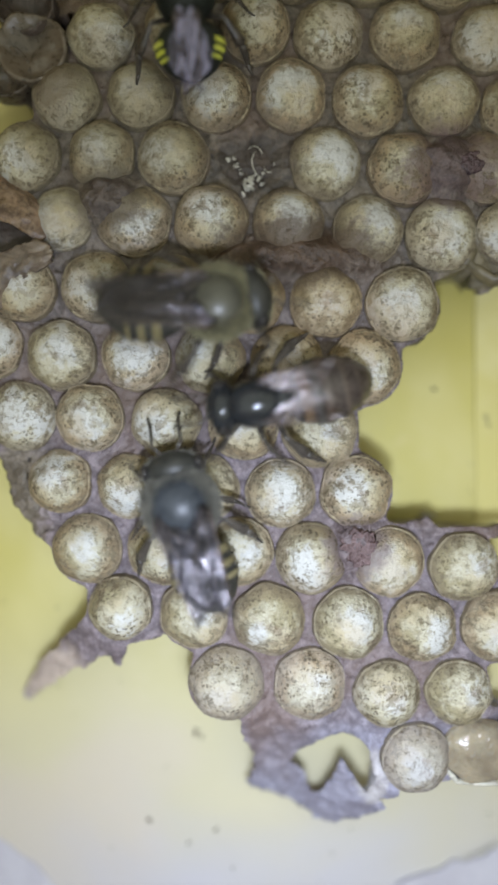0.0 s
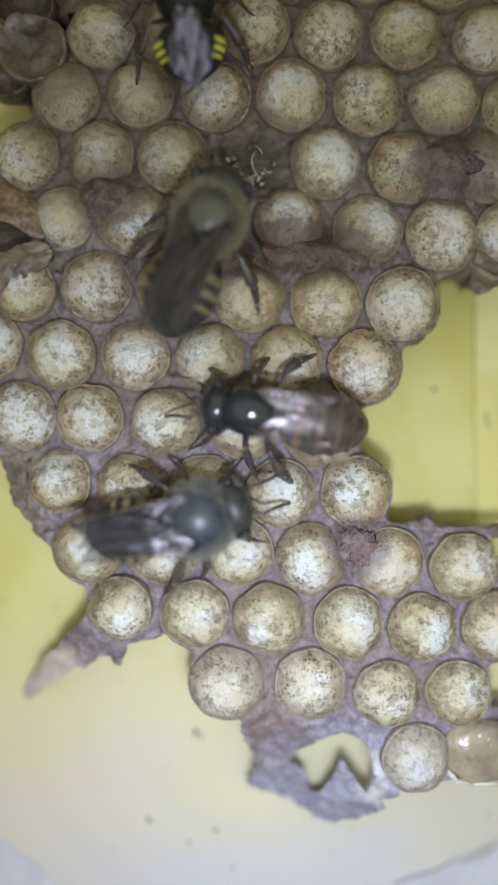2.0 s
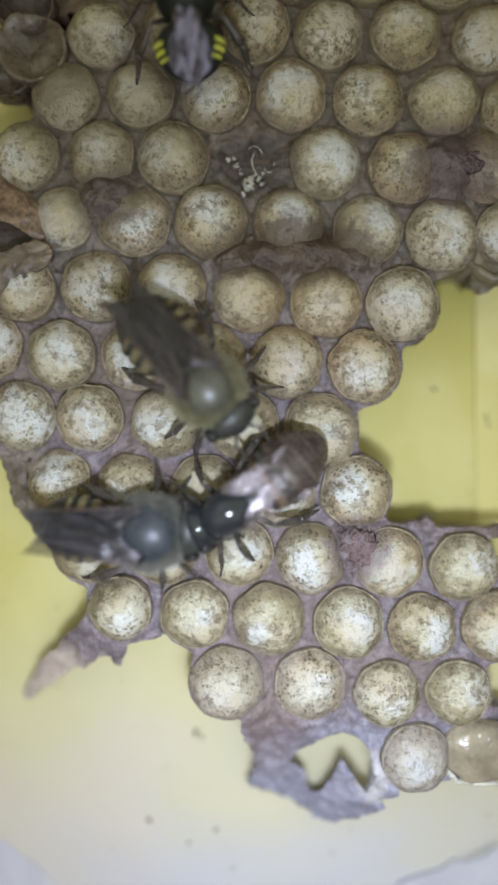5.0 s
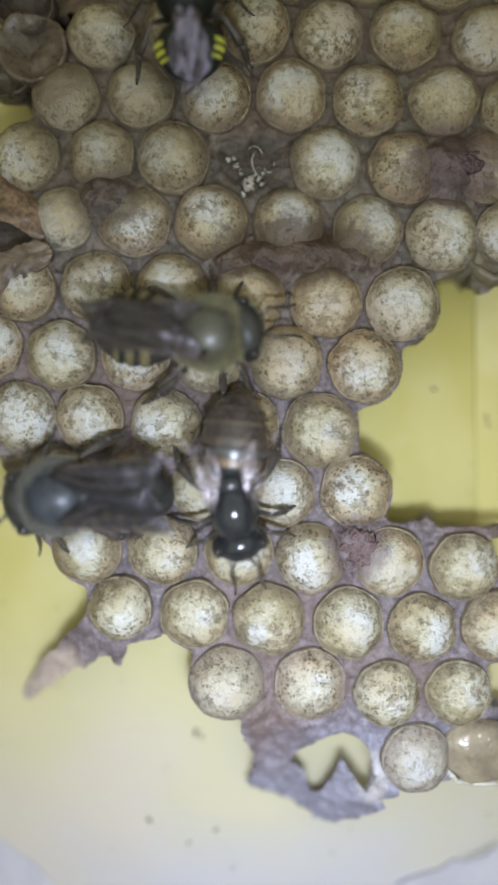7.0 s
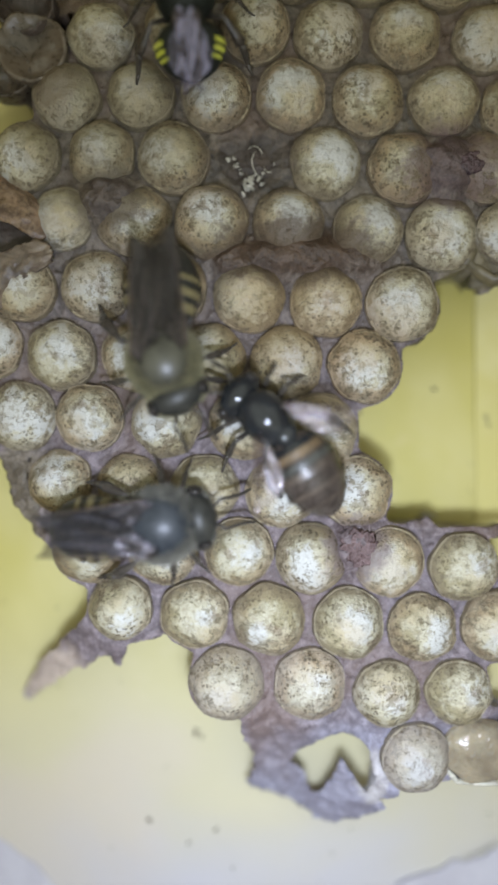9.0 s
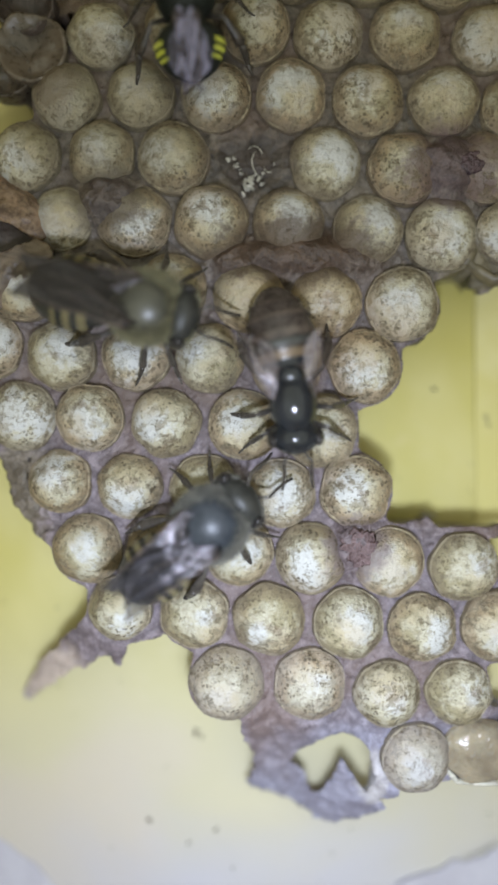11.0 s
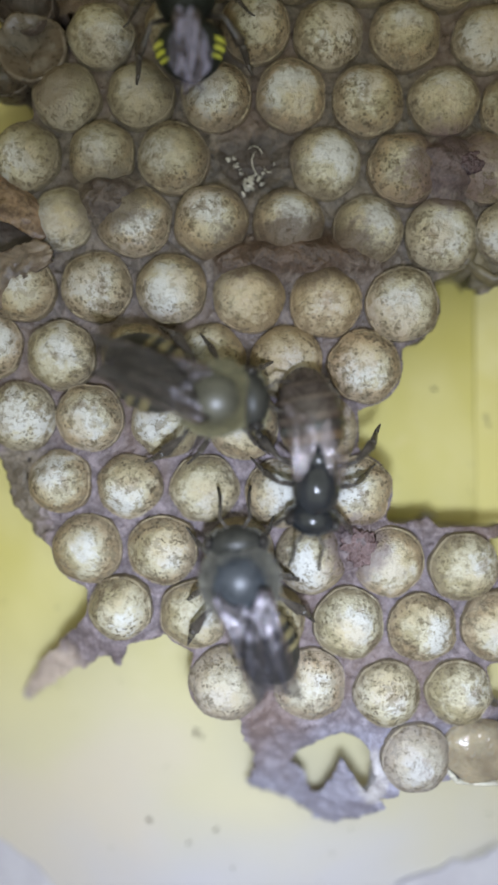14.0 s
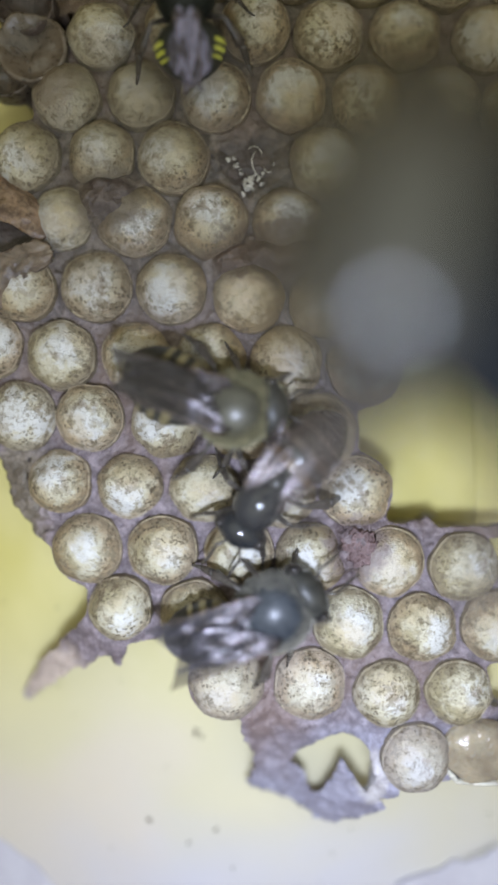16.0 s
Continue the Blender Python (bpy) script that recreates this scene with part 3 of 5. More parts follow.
def build_web():
    """The cerumen between and round the cells: one sheet cut to the comb's outline, with torn arms and rims."""
    arms = [(-12.81, 0.12, -12.15, -2.85, 0.75, 0.6), (-11.38, -3.3, -10.73, -4.19, 0.6, 0.5), (9.03, -4.78, 9.54, -4.93, 0.5, 0.5), (-12.15, -2.85, -11.26, -4.34, 0.6, 0.5), (-11.26, -4.78, -10.28, -5.23, 0.25, 0.35),
            (-7.46, -9.75, -9.45, -11.45, 1.3, 0.95), (-9.45, -11.45, -11.2, -12.75, 0.85, 0.72), (-11.2, -12.75, -13.0, -14.75, 0.68, 0.38), (-7.01, -9.98, -7.04, -12, 0.7, 0.2), (-7.16, -10.13, -4.93, -10.13, 0.7, 0.3)]
    lobe = [(-0.41, -15.76), (0.00, -16.48), (0.31, -17.72), (-0.10, -19.26), (0.31, -19.88), (1.76, -20.39), (3.21, -20.91), (3.73, -21.01), (3.63,
            -21.73), (4.87, -21.53), (6.32, -20.70), (7.35, -19.88), (7.14, -19.26), (7.97, -18.95), (7.97, -16.48), (7.40, -15.00), (5.60, -13.20),
            (3.20, -13.40), (1.00, -13.40), (-0.40, -14.30)]
    hole = [(2.22, -17.63), (2.78, -16.76), (3.76, -16.14), (5.05, -15.63), (6.03, -15.99), (6.65, -16.76), (6.80, -17.89), (6.34, -18.96), (5.87,
            -18.35), (5.05, -17.17), (4.58, -18.50), (3.92, -19.63), (3.56, -19.78), (3.30, -19.32), (3.14, -18.50), (2.63, -17.89)]
    rims = [(-12.81, 23.29, -12.36, 19.43, 1.5, 0.8), (-12.21, 24.48, -5.38, 25.08, 1.8, 1.8), (13.34, 14.38, 12.15, 9.92, 2.0, 0.9), (13.19, 9.33, 12.51, 8.79, 0.8, 0.7),
            (8.14, -4.63, 9.48, -4.49, 0.3, 0.4), (9.48, -4.78, 13.93, -4.78, 0.25, 0.3), (10.81, -15.03, 13.64, -15.33, 1.0, 1.2), (10.67, -17.71, 13.93, -17.86, 0.25, 0.3),
            (10.37, -15.33, 10.43, -17.71, 0.4, 0.25), (5.91, 9.33, 10.07, 9.33, 0.8, 0.5), (0.09, 14.68, 0.21, 14.62, 2.4, 2.4), (-0.33, 9.69, 6.21, 9.63, 1.2, 1.2)]
    step = 0.1
    xs, ys = np.arange(-15.6, 15.6, step), np.arange(-21.5, 27.2, step)
    gx, gy = np.meshgrid(xs, ys)
    wave = np.sin(gx * 5.1 + 1.7 * np.sin(gy * 3.3)) * 0.035 + np.sin(gy * 7.3 + 2.1 * np.sin(gx * 4.1)) * 0.03 + np.sin(gx * 17 + gy * 13) * 0.02
    total, torn, close, near_cell = np.zeros_like(gx), np.zeros_like(gx), np.zeros_like(gx), np.full_like(gx, 99.0)
    soft = 0.36
    for x, y, r in spots:
        d = np.hypot(gx - x, gy - y) - r
        near_cell = np.minimum(near_cell, d)
        total += np.exp(-np.clip(d - 0.10, -1, 9) / soft)
        close += d < 1.0
    for x1, y1, x2, y2, r1, r2 in arms + rims:
        ux, uy = x2 - x1, y2 - y1
        along = np.clip(((gx - x1) * ux + (gy - y1) * uy) / (ux * ux + uy * uy), 0, 1)
        d = np.hypot(gx - x1 - along * ux, gy - y1 - along * uy) - (r1 + (r2 - r1) * along)
        torn += np.exp(-np.clip(d, -1, 9) / 0.1)

    def inside(corners):
        """Signed distance to a polygon, negative within it."""
        gap, odd = np.full_like(gx, 99.0), np.zeros(gx.shape, bool)
        for (x1, y1), (x2, y2) in zip(corners, corners[1:] + corners[:1]):
            ux, uy = x2 - x1, y2 - y1
            along = np.clip(((gx - x1) * ux + (gy - y1) * uy) / (ux * ux + uy * uy), 0, 1)
            gap = np.minimum(gap, np.hypot(gx - x1 - along * ux, gy - y1 - along * uy))
            if y1 != y2:
                odd ^= ((y1 > gy) != (y2 > gy)) & (gx < x1 + (gy - y1) * ux / uy)
        return np.where(odd, -gap, gap)
    torn += np.exp(-np.clip(inside(lobe), -1, 9) / 0.1)
    dist = -soft * np.log(np.maximum(total, 1e-30))
    dist = np.where(close >= 3, np.minimum(dist, -0.25), dist)
    dist = -0.12 * np.log(np.exp(-np.clip(dist, -2, 9) / 0.12) + np.exp(np.log(np.maximum(torn, 1e-30)) * 0.1 / 0.12)) + wave * (0.2 + 1.5 * np.clip((near_cell - 0.3) / 1.0, 0, 1))
    dist = np.maximum(dist, -inside(hole) - np.clip(0.6 - near_cell, 0, 1) * 2.0 + wave * 0.6)
    sy, sx = np.gradient(dist, step)
    norm = np.maximum(np.hypot(sx, sy), 0.3)
    off = np.clip(dist, -step, step) * (np.abs(dist) < step * 1.3)
    px, py = gx - off * sx / norm, gy - off * sy / norm
    far = np.clip((near_cell - 0.3) / 1.4, 0, 1)
    rows, cols = gx.shape
    height = np.empty_like(gx)
    for i in range(rows):
        for j in range(cols):
            if dist[i, j] < 0.3:
                q = Vector((gx[i, j], gy[i, j], 0))
                height[i, j] = 0.14 * noise.noise(q * 1.9) + 0.09 * noise.noise(q * 5.3) + 0.05 * noise.noise(q * 12.0)
    height += -0.42 - 0.60 * np.clip(near_cell - 0.4, 0, 8) + 0.12 * np.exp(-np.abs(near_cell) / 0.12)
    # resin that has run over the caps
    poured = np.zeros_like(gx)
    for x, y, rx, ry, top in ((-0.7, 9.5, 1.5, 1.0, 0.85), (2.5, 9.78, 3.6, 1.1, 1.0), (5.5, 9.8, 1.6, 1.2, 0.95),
                              (10.73, 14.38, 1.9, 1.6, 1.3), (9.48, 14.83, 1.0, 0.8, 1.1), (5.67, -5.38, 1.5, 1.5, 1.1), (-7.28, 12.66, 1.75, 1.5, 1.2),
                              (0.15, 14.68, 2.0, 2.0, 0.1)):
        q = ((gx - x) / rx) ** 2 + ((gy - y) / ry) ** 2 + wave * 0.9 + 0.14 * np.sin(gx * 2.7 + gy * 1.9) * np.sin(gy * 3.7 - gx)
        poured = np.maximum(poured, top * np.exp(-np.clip(q, 0, 9) ** 1.5))
    height = height * (1 - 0.45 * np.clip(poured, 0, 1)) + poured
    keep = (dist[:-1, :-1] + dist[1:, :-1] + dist[:-1, 1:] + dist[1:, 1:]) < 0
    index = np.full(gx.shape, -1)
    verts, faces = [], []

    def corner(i, j):
        if index[i, j] < 0:
            index[i, j] = len(verts)
            verts.append((px[i, j] * MM, py[i, j] * MM, height[i, j] * MM))
        return int(index[i, j])
    edges = {}
    for i, j in zip(*np.nonzero(keep)):
        ring = [(i, j), (i, j + 1), (i + 1, j + 1), (i + 1, j)]
        faces.append([corner(*c) for c in ring])
        for a, b in zip(ring, ring[1:] + ring[:1]):
            if (b, a) in edges:
                del edges[(b, a)]
            else:
                edges[(a, b)] = True
    low = {}

    def foot(i, j):
        if (i, j) not in low:
            low[(i, j)] = len(verts)
            deep = 4.0 + (0.6 - 4.0) * far[i, j]
            verts.append(((px[i, j] - 0.3 * sx[i, j]) * MM, (py[i, j] - 0.3 * sy[i, j]) * MM, (height[i, j] - deep) * MM))
        return low[(i, j)]
    for a, b in edges:
        faces.append([corner(*b), corner(*a), foot(*a), foot(*b)])
    mesh = bpy.data.meshes.new("cerumen_web")
    mesh.from_pydata(verts, [], faces)
    mesh.materials.append(CERUMEN)
    mesh.polygons.foreach_set("use_smooth", [True] * len(mesh.polygons))
    web = new("cerumen_web", mesh)
    web.parent = comb
    tagged(web, "purple-brown waxy web with torn edges")


build_web()


def pit():
    """The emptied cell: a dark shallow hollow with torn scraps and threads in it."""
    cx, cy = 0.15, 14.68
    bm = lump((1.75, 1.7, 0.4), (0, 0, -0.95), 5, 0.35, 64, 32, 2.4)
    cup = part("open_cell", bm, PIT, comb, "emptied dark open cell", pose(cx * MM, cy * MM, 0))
    rng = random.Random(8)
    corners = ((-1.15, 0.6), (-0.75, -0.2), (-0.2, -1.15), (0.5, -0.45), (1.3, 0.15))
    for k in range(46):
        if k < 26:
            u = rng.uniform(0, 3.999)
            (x0, y0), (x1, y1) = corners[int(u)], corners[int(u) + 1]
            x, y, size = x0 + (x1 - x0) * (u % 1) + rng.gauss(0, 0.12), y0 + (y1 - y0) * (u % 1) + rng.gauss(0, 0.12), rng.uniform(0.04, 0.13)
        else:
            x, y, size = -0.15 + rng.gauss(0, 0.3), -0.95 + rng.gauss(0, 0.22), rng.uniform(0.08, 0.22)
        bm = lump((size, size * rng.uniform(0.35, 0.8), 0.09), (0, 0, 0), k * 1.7, 1.1, 12, 8, 2.6)
        pale = k % 4 != 0
        part("wax_scrap", bm, SCRAP if pale else PIT, cup, "pale torn scrap" if pale else "", smooth=False,
             at=pose(x * MM, y * MM, rng.uniform(-0.45, -0.2) * MM, rng.uniform(-40, 40), rng.uniform(-40, 40), rng.uniform(0, 180)))
    for a0, r0, x, y in ((0.4, 0.5, 0.1, 0.3), (1.9, 0.35, 0.35, 0.25), (2.9, 0.6, 0.6, 0.3), (3.5, 0.3, 0.9, 0.1)):
        pts = [(x + r0 * math.cos(a0 + u * 0.36), y + r0 * 1.5 * math.sin(a0 + u * 0.36), -0.25 - 0.02 * u) for u in range(6)]
        part("silk_thread", tube(pts, [0.012, 0.03, 0.035, 0.035, 0.03, 0.012], 5), SCRAP, cup, "curled pale thread")
    return cup


pit()


def clod(name, label, x, y, z, size, turn, seed, material, rough=0.2, freq=1.9):
    part(name, lump(size, (0, 0, 0), seed, rough, 64, 24, freq, 0.5), material, comb, label, pose(x * MM, y * MM, z * MM, 0, 0, turn))


clod("resin_clod", "dark maroon sticky resin lump", 11.44, 14.32, 1.02, (0.62, 0.55, 0.3), 20, 1, RESIN, 0.3, 2.6)
clod("resin_clod", "reddish-purple resin lump", 5.73, -5.41, 0.74, (0.9, 0.9, 0.24), 0, 7, MAROON, 0.35, 3.4)


def broken_cell(name, label, x, y, size, floor_at, rim, seed, material):
    """An opened cell: a hollow floor and an uneven rim, with no cap."""
    bm = bmesh.new()
    shift, rings, sides = Vector((seed * 3.1, seed * 1.9, 0)), [], 48
    for f, z in ((0.0, 0.0), (0.2, 0.02), (0.4, 0.08), (0.6, 0.2), (0.75, 0.42), (0.86, 0.75), (0.93, 0.97), (0.97, 1.0), (1.02, 0.9), (1.04, 0.5), (1.0, -1.5)):
        ring = []
        for i in range(sides):
            a = math.tau * i / sides
            p = Vector((math.cos(a), math.sin(a), 0))
            tear = 1 + 0.6 * noise.noise(p * 1.3 + shift) + 0.3 * noise.noise(p * 5 + shift)
            r = size * f * (1 + 0.1 * noise.noise(p * 1.4 + shift))
            lift = floor_at + (rim - floor_at) * z * (tear if z > 0 else 1) + 0.22 * noise.noise(p * f * 2.2 + shift) + 0.03 * noise.noise(p * f * 6 + shift)
            ring.append(bm.verts.new((p.x * r * MM, p.y * r * MM, lift * MM)))
        rings.append(ring)
    bm.faces.new(rings[0])
    for a, b in zip(rings, rings[1:]):
        for i in range(sides):
            bm.faces.new((a[i], b[i], b[(i + 1) % sides], a[(i + 1) % sides]))
    bmesh.ops.recalc_face_normals(bm, faces=bm.faces)
    part(name, bm, material, comb, label, pose(x * MM, y * MM, 0))


broken_cell("open_cell", "olive-brown broken cell at the comb's border", -11.38, 20.68, 1.8, -0.15, 0.3, 3, TORN)
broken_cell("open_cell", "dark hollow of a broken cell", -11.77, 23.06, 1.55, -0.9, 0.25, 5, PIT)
broken_cell("open_cell", "olive-brown broken cell at the comb's border", -12.81, 19.58, 1.3, -0.5, 0.0, 7, TORN)


def cell_skirt(x, y, r, a0, a1, low, thick, seed):
    """The outer wall of a cell that stands out below the comb's border: a ragged, rounded fold of wax."""
    pts, radii = [], []
    for k in range(25):
        a = radians(a0 + (a1 - a0) * k / 24)
        q = Vector((math.cos(a) * 2, math.sin(a) * 2, seed))
        out = r + 0.12 * noise.noise(q * 1.7)
        pts.append((out * math.cos(a), out * math.sin(a), low + 0.2 * noise.noise(q * 2.3)))
        radii.append(thick * (0.35 + 0.65 * math.sin(math.pi * (k + 0.5) / 25)) * (1 + 0.3 * noise.noise(q * 4.1)))
    part("cell_wall", tube(pts, radii, 10, flat=1.6), BROWN, comb, "olive-brown cell wall at the comb's edge", pose(x * MM, y * MM, 0))


cell_skirt(13.4, 10.6, 1.95, 195, 350, -0.55, 0.34, 3)
cell_skirt(10.16, 10.96, 1.95, 250, 385, -0.75, 0.36, 8)
cell_skirt(8.05, 7.25, 1.9, 270, 400, -0.85, 0.3, 5)


def torn_flap(label, low, top, base, curl, seed, material):
    """One lip of a torn wax lid: low and top are its borders at the root, the middle and the tip."""
    def curve(ends, u):
        a, b, c = ends
        return a * (1 - u) * (1 - 2 * u) + 4 * b * u * (1 - u) + c * u * (2 * u - 1)
    bm = bmesh.new()
    n, grid = 34, []
    for i in range(n):
        u = i / (n - 1)
        row = []
        for j in range(n):
            v = j / (n - 1)
            x = -13.6 + 3.55 * u + u * (0.35 * noise.noise(Vector((v * 3, seed, 0))) + 0.16 * noise.noise(Vector((v * 9, seed, 4))) - 0.9 * (2 * v - 1) ** 2)
            fray = 0.16 * noise.noise(Vector((u * 5, seed, 3))) + 0.09 * noise.noise(Vector((u * 14, seed, 8)))
            y = curve(low, u) + (curve(top, u) - curve(low, u)) * v + fray * (1 if v > 0.5 else 0.6)
            rise = v if curl > 0 else 1 - v
            z = base + abs(curl) * rise ** 1.6 * (1 - 0.7 * u) + 0.14 * math.sin(math.pi * v) - 0.4 * u ** 3 - 0.5 * (1 - rise) ** 3
            z += 0.2 * noise.noise(Vector((u * 4, v * 3, seed))) + 0.1 * noise.noise(Vector((u * 9, v * 6, seed + 3))) + 0.05 * noise.noise(Vector((u * 22, v * 17, seed)))
            row.append(bm.verts.new((x * MM, y * MM, z * MM)))
        grid.append(row)
    for a, b in zip(grid, grid[1:]):
        for j in range(n - 1):
            bm.faces.new((a[j], b[j], b[j + 1], a[j + 1]))
    bmesh.ops.solidify(bm, geom=bm.faces[:], thickness=0.16 * MM)
    part("wax_flap", bm, material, comb, label)


torn_flap("torn rust-brown wax lip over a dark fold", (11.6, 11.2, 10.4), (14.3, 13.7, 12.6), 0.55, -0.5, 2.0, FLAP)
torn_flap("torn olive-tan wax lip below a dark fold", (6.4, 7.4, 8.9), (9.35, 9.85, 10.5), 1.1, 0.2, 6.0, FOLD)
# Dark-coloured lump stands in for the shade inside the fold.
part("open_cell", lump((2.3, 1.3, 0.3), (0, 0, 0), 9, 0.3, 40, 20, 2.4), PIT, comb, "dark lump painting the shade under the torn lid", pose(-13.2 * MM, 10.6 * MM, -0.75 * MM))


def food_cell():
    """The uncapped cell with clear brood food at the comb's rim."""
    x, y = 12.21, -16.37
    cell = part("food_cell", lump((2.05, 1.75, 0.8), (0, 0, 0), 21, 0.12), HONEY, comb, "open cell with clear amber brood food", pose(x * MM, y * MM, -0.35 * MM))
    bm = tube([(-2.0, 0.4, 0.1), (-1.9, -0.8, 0.1), (-1.2, -1.55, 0.1), (0.2, -1.7, 0.1), (1.6, -1.75, 0.0)], [0.12, 0.16, 0.15, 0.13, 0.1], 8)
    part("wax_lip", bm, SCRAP, cell, "pale thin wax lip")


food_cell()


# ---- bees ----
def hair(size, centre, count, length, seed, low=-0.2, high=0.85):
    """Fine short pile standing off an ellipsoid, leaving its crown bare."""
    rng = random.Random(seed)
    verts = []
    while len(verts) < count * 3:
        z = rng.uniform(low, high)
        a = rng.uniform(0, math.tau)
        w = math.sqrt(1 - z * z)
        if w * math.cos(a) > 0.8 or (z > 0.62 and rng.random() < (z - 0.62) * 5):
            continue
        normal = Vector((w * math.cos(a), w * math.sin(a), z))
        root = Vector(normal[i] * size[i] + centre[i] for i in range(3))
        tip = root + (normal + Vector((rng.uniform(-0.6, 0.6), rng.uniform(-0.6, 0.6), rng.uniform(-0.2, 0.7)))) * length * rng.uniform(0.5, 1.3)
        side = normal.cross(Vector((rng.uniform(-1, 1), rng.uniform(-1, 1), 1))).normalized() * 0.016
        verts += [(root - side) * MM, (root + side) * MM, tip * MM]
    mesh = bpy.data.meshes.new("pile")
    mesh.from_pydata(verts, [], [(k, k + 1, k + 2) for k in range(0, len(verts), 3)])
    bm = bmesh.new()
    bm.from_mesh(mesh)
    bpy.data.meshes.remove(mesh)
    return bm


def abdomen_shape(u, s, fat):
    """Half-width and height of the abdomen at u, from waist 0 to tip 1."""
    w = math.sin(math.pi * min(1.0, 0.10 + 0.90 * u)) ** 0.5 if u < 1 else 0.0
    return 1.62 * s * fat * max(w, 0.02) * (1 + 0.035 * ((u * 6) % 1.0))


def abdomen_mesh(s, long, fat):
    bm = bmesh.new()
    steps, sides = 36, 24
    rings = []
    for i in range(steps + 1):
        u = i / steps
        r = abdomen_shape(u, s, fat)
        drop = 0.55 * s * u ** 1.6
        rings.append([bm.verts.new((-u * long * s * MM, r * math.sin(a) * MM, (r * 0.8 * math.cos(a) - drop) * MM)) for a in (math.tau * k / sides for k in range(sides))])
    for a, b in zip(rings, rings[1:]):
        for k in range(sides):
            bm.faces.new((a[k], a[(k + 1) % sides], b[(k + 1) % sides], b[k]))
    bm.faces.new(rings[0])
    bm.faces.new(rings[-1][::-1])
    bmesh.ops.recalc_face_normals(bm, faces=bm.faces)
    return bm


def band_mesh(s, long, fat, u0, u1, a0, a1):
    """A strip of one band, just proud of the abdomen, from angle a0 to a1 off its back."""
    bm = bmesh.new()
    grid = []
    count = (a1 - a0) // 15
    for i in range(5):
        u = u0 + (u1 - u0) * i / 4
        r = abdomen_shape(u, s, fat) * 1.03 + 0.03
        drop = 0.55 * s * u ** 1.6
        grid.append([bm.verts.new((-u * long * s * MM, r * math.sin(a) * MM, (r * 0.8 * math.cos(a) - drop) * MM))
                     for a in (radians(a0 + 15 * k) for k in range(count + 1))])
    for a, b in zip(grid, grid[1:]):
        for k in range(count):
            bm.faces.new((a[k], a[k + 1], b[k + 1], b[k]))
    return bm


def blade(u, v, side, long, wide, fold):
    """A place on the wing's membrane: u from hinge to tip, v from its leading to its trailing edge."""
    half = wide * (0.14 + 0.86 * math.sin(math.pi * min(1.0, 0.04 + 0.72 * u)) ** 1.3) * (1 - max(0.0, (u - 0.72) / 0.28) ** 2.6 * 0.86)
    y = side * (0.12 * wide - half * v + 0.22 * wide * u)
    crease = math.sin(v * 13 + u * 4) * 0.6 + math.sin(v * 29 - u * 7 + side) * 0.4
    z = 0.12 * math.sin(u * 3.0) - 0.16 * u + fold * crease * (0.35 + 0.65 * math.sin(math.pi * min(1.0, u * 1.15))) + 0.07 * noise.noise(Vector((u * 6, v * 4, side * 3)))
    return -u * long + 0.3 * v, y, z - side * 0.06 * min(1.0, u * 3)


def wing_mesh(s, side, long, wide, fold):
    """One thin membrane blade from the hinge back, creased along its length."""
    bm = bmesh.new()
    grid = [[bm.verts.new(Vector(blade(i / 24, j / 16, side, long, wide, fold)) * s * MM) for j in range(17)] for i in range(25)]
    for a, b in zip(grid, grid[1:]):
        for j in range(16):
            bm.faces.new((a[j], a[j + 1], b[j + 1], b[j]))
    bmesh.ops.solidify(bm, geom=bm.faces[:], thickness=0.018 * s * MM)
    return bm


def vein_mesh(s, side, long, wide, fold):
    bm = bmesh.new()
    for v, reach, r in ((0.02, 0.78, 0.05), (0.3, 0.7, 0.026), (0.6, 0.62, 0.024)):
        pts = [Vector(blade(0.02 + k / 10 * reach, v, side, long, wide, fold)) * s + Vector((0, 0, 0.02)) for k in range(11)]
        tube(pts, [r * s * (1 - 0.06 * k) for k in range(11)], 5, bm)
    return bm


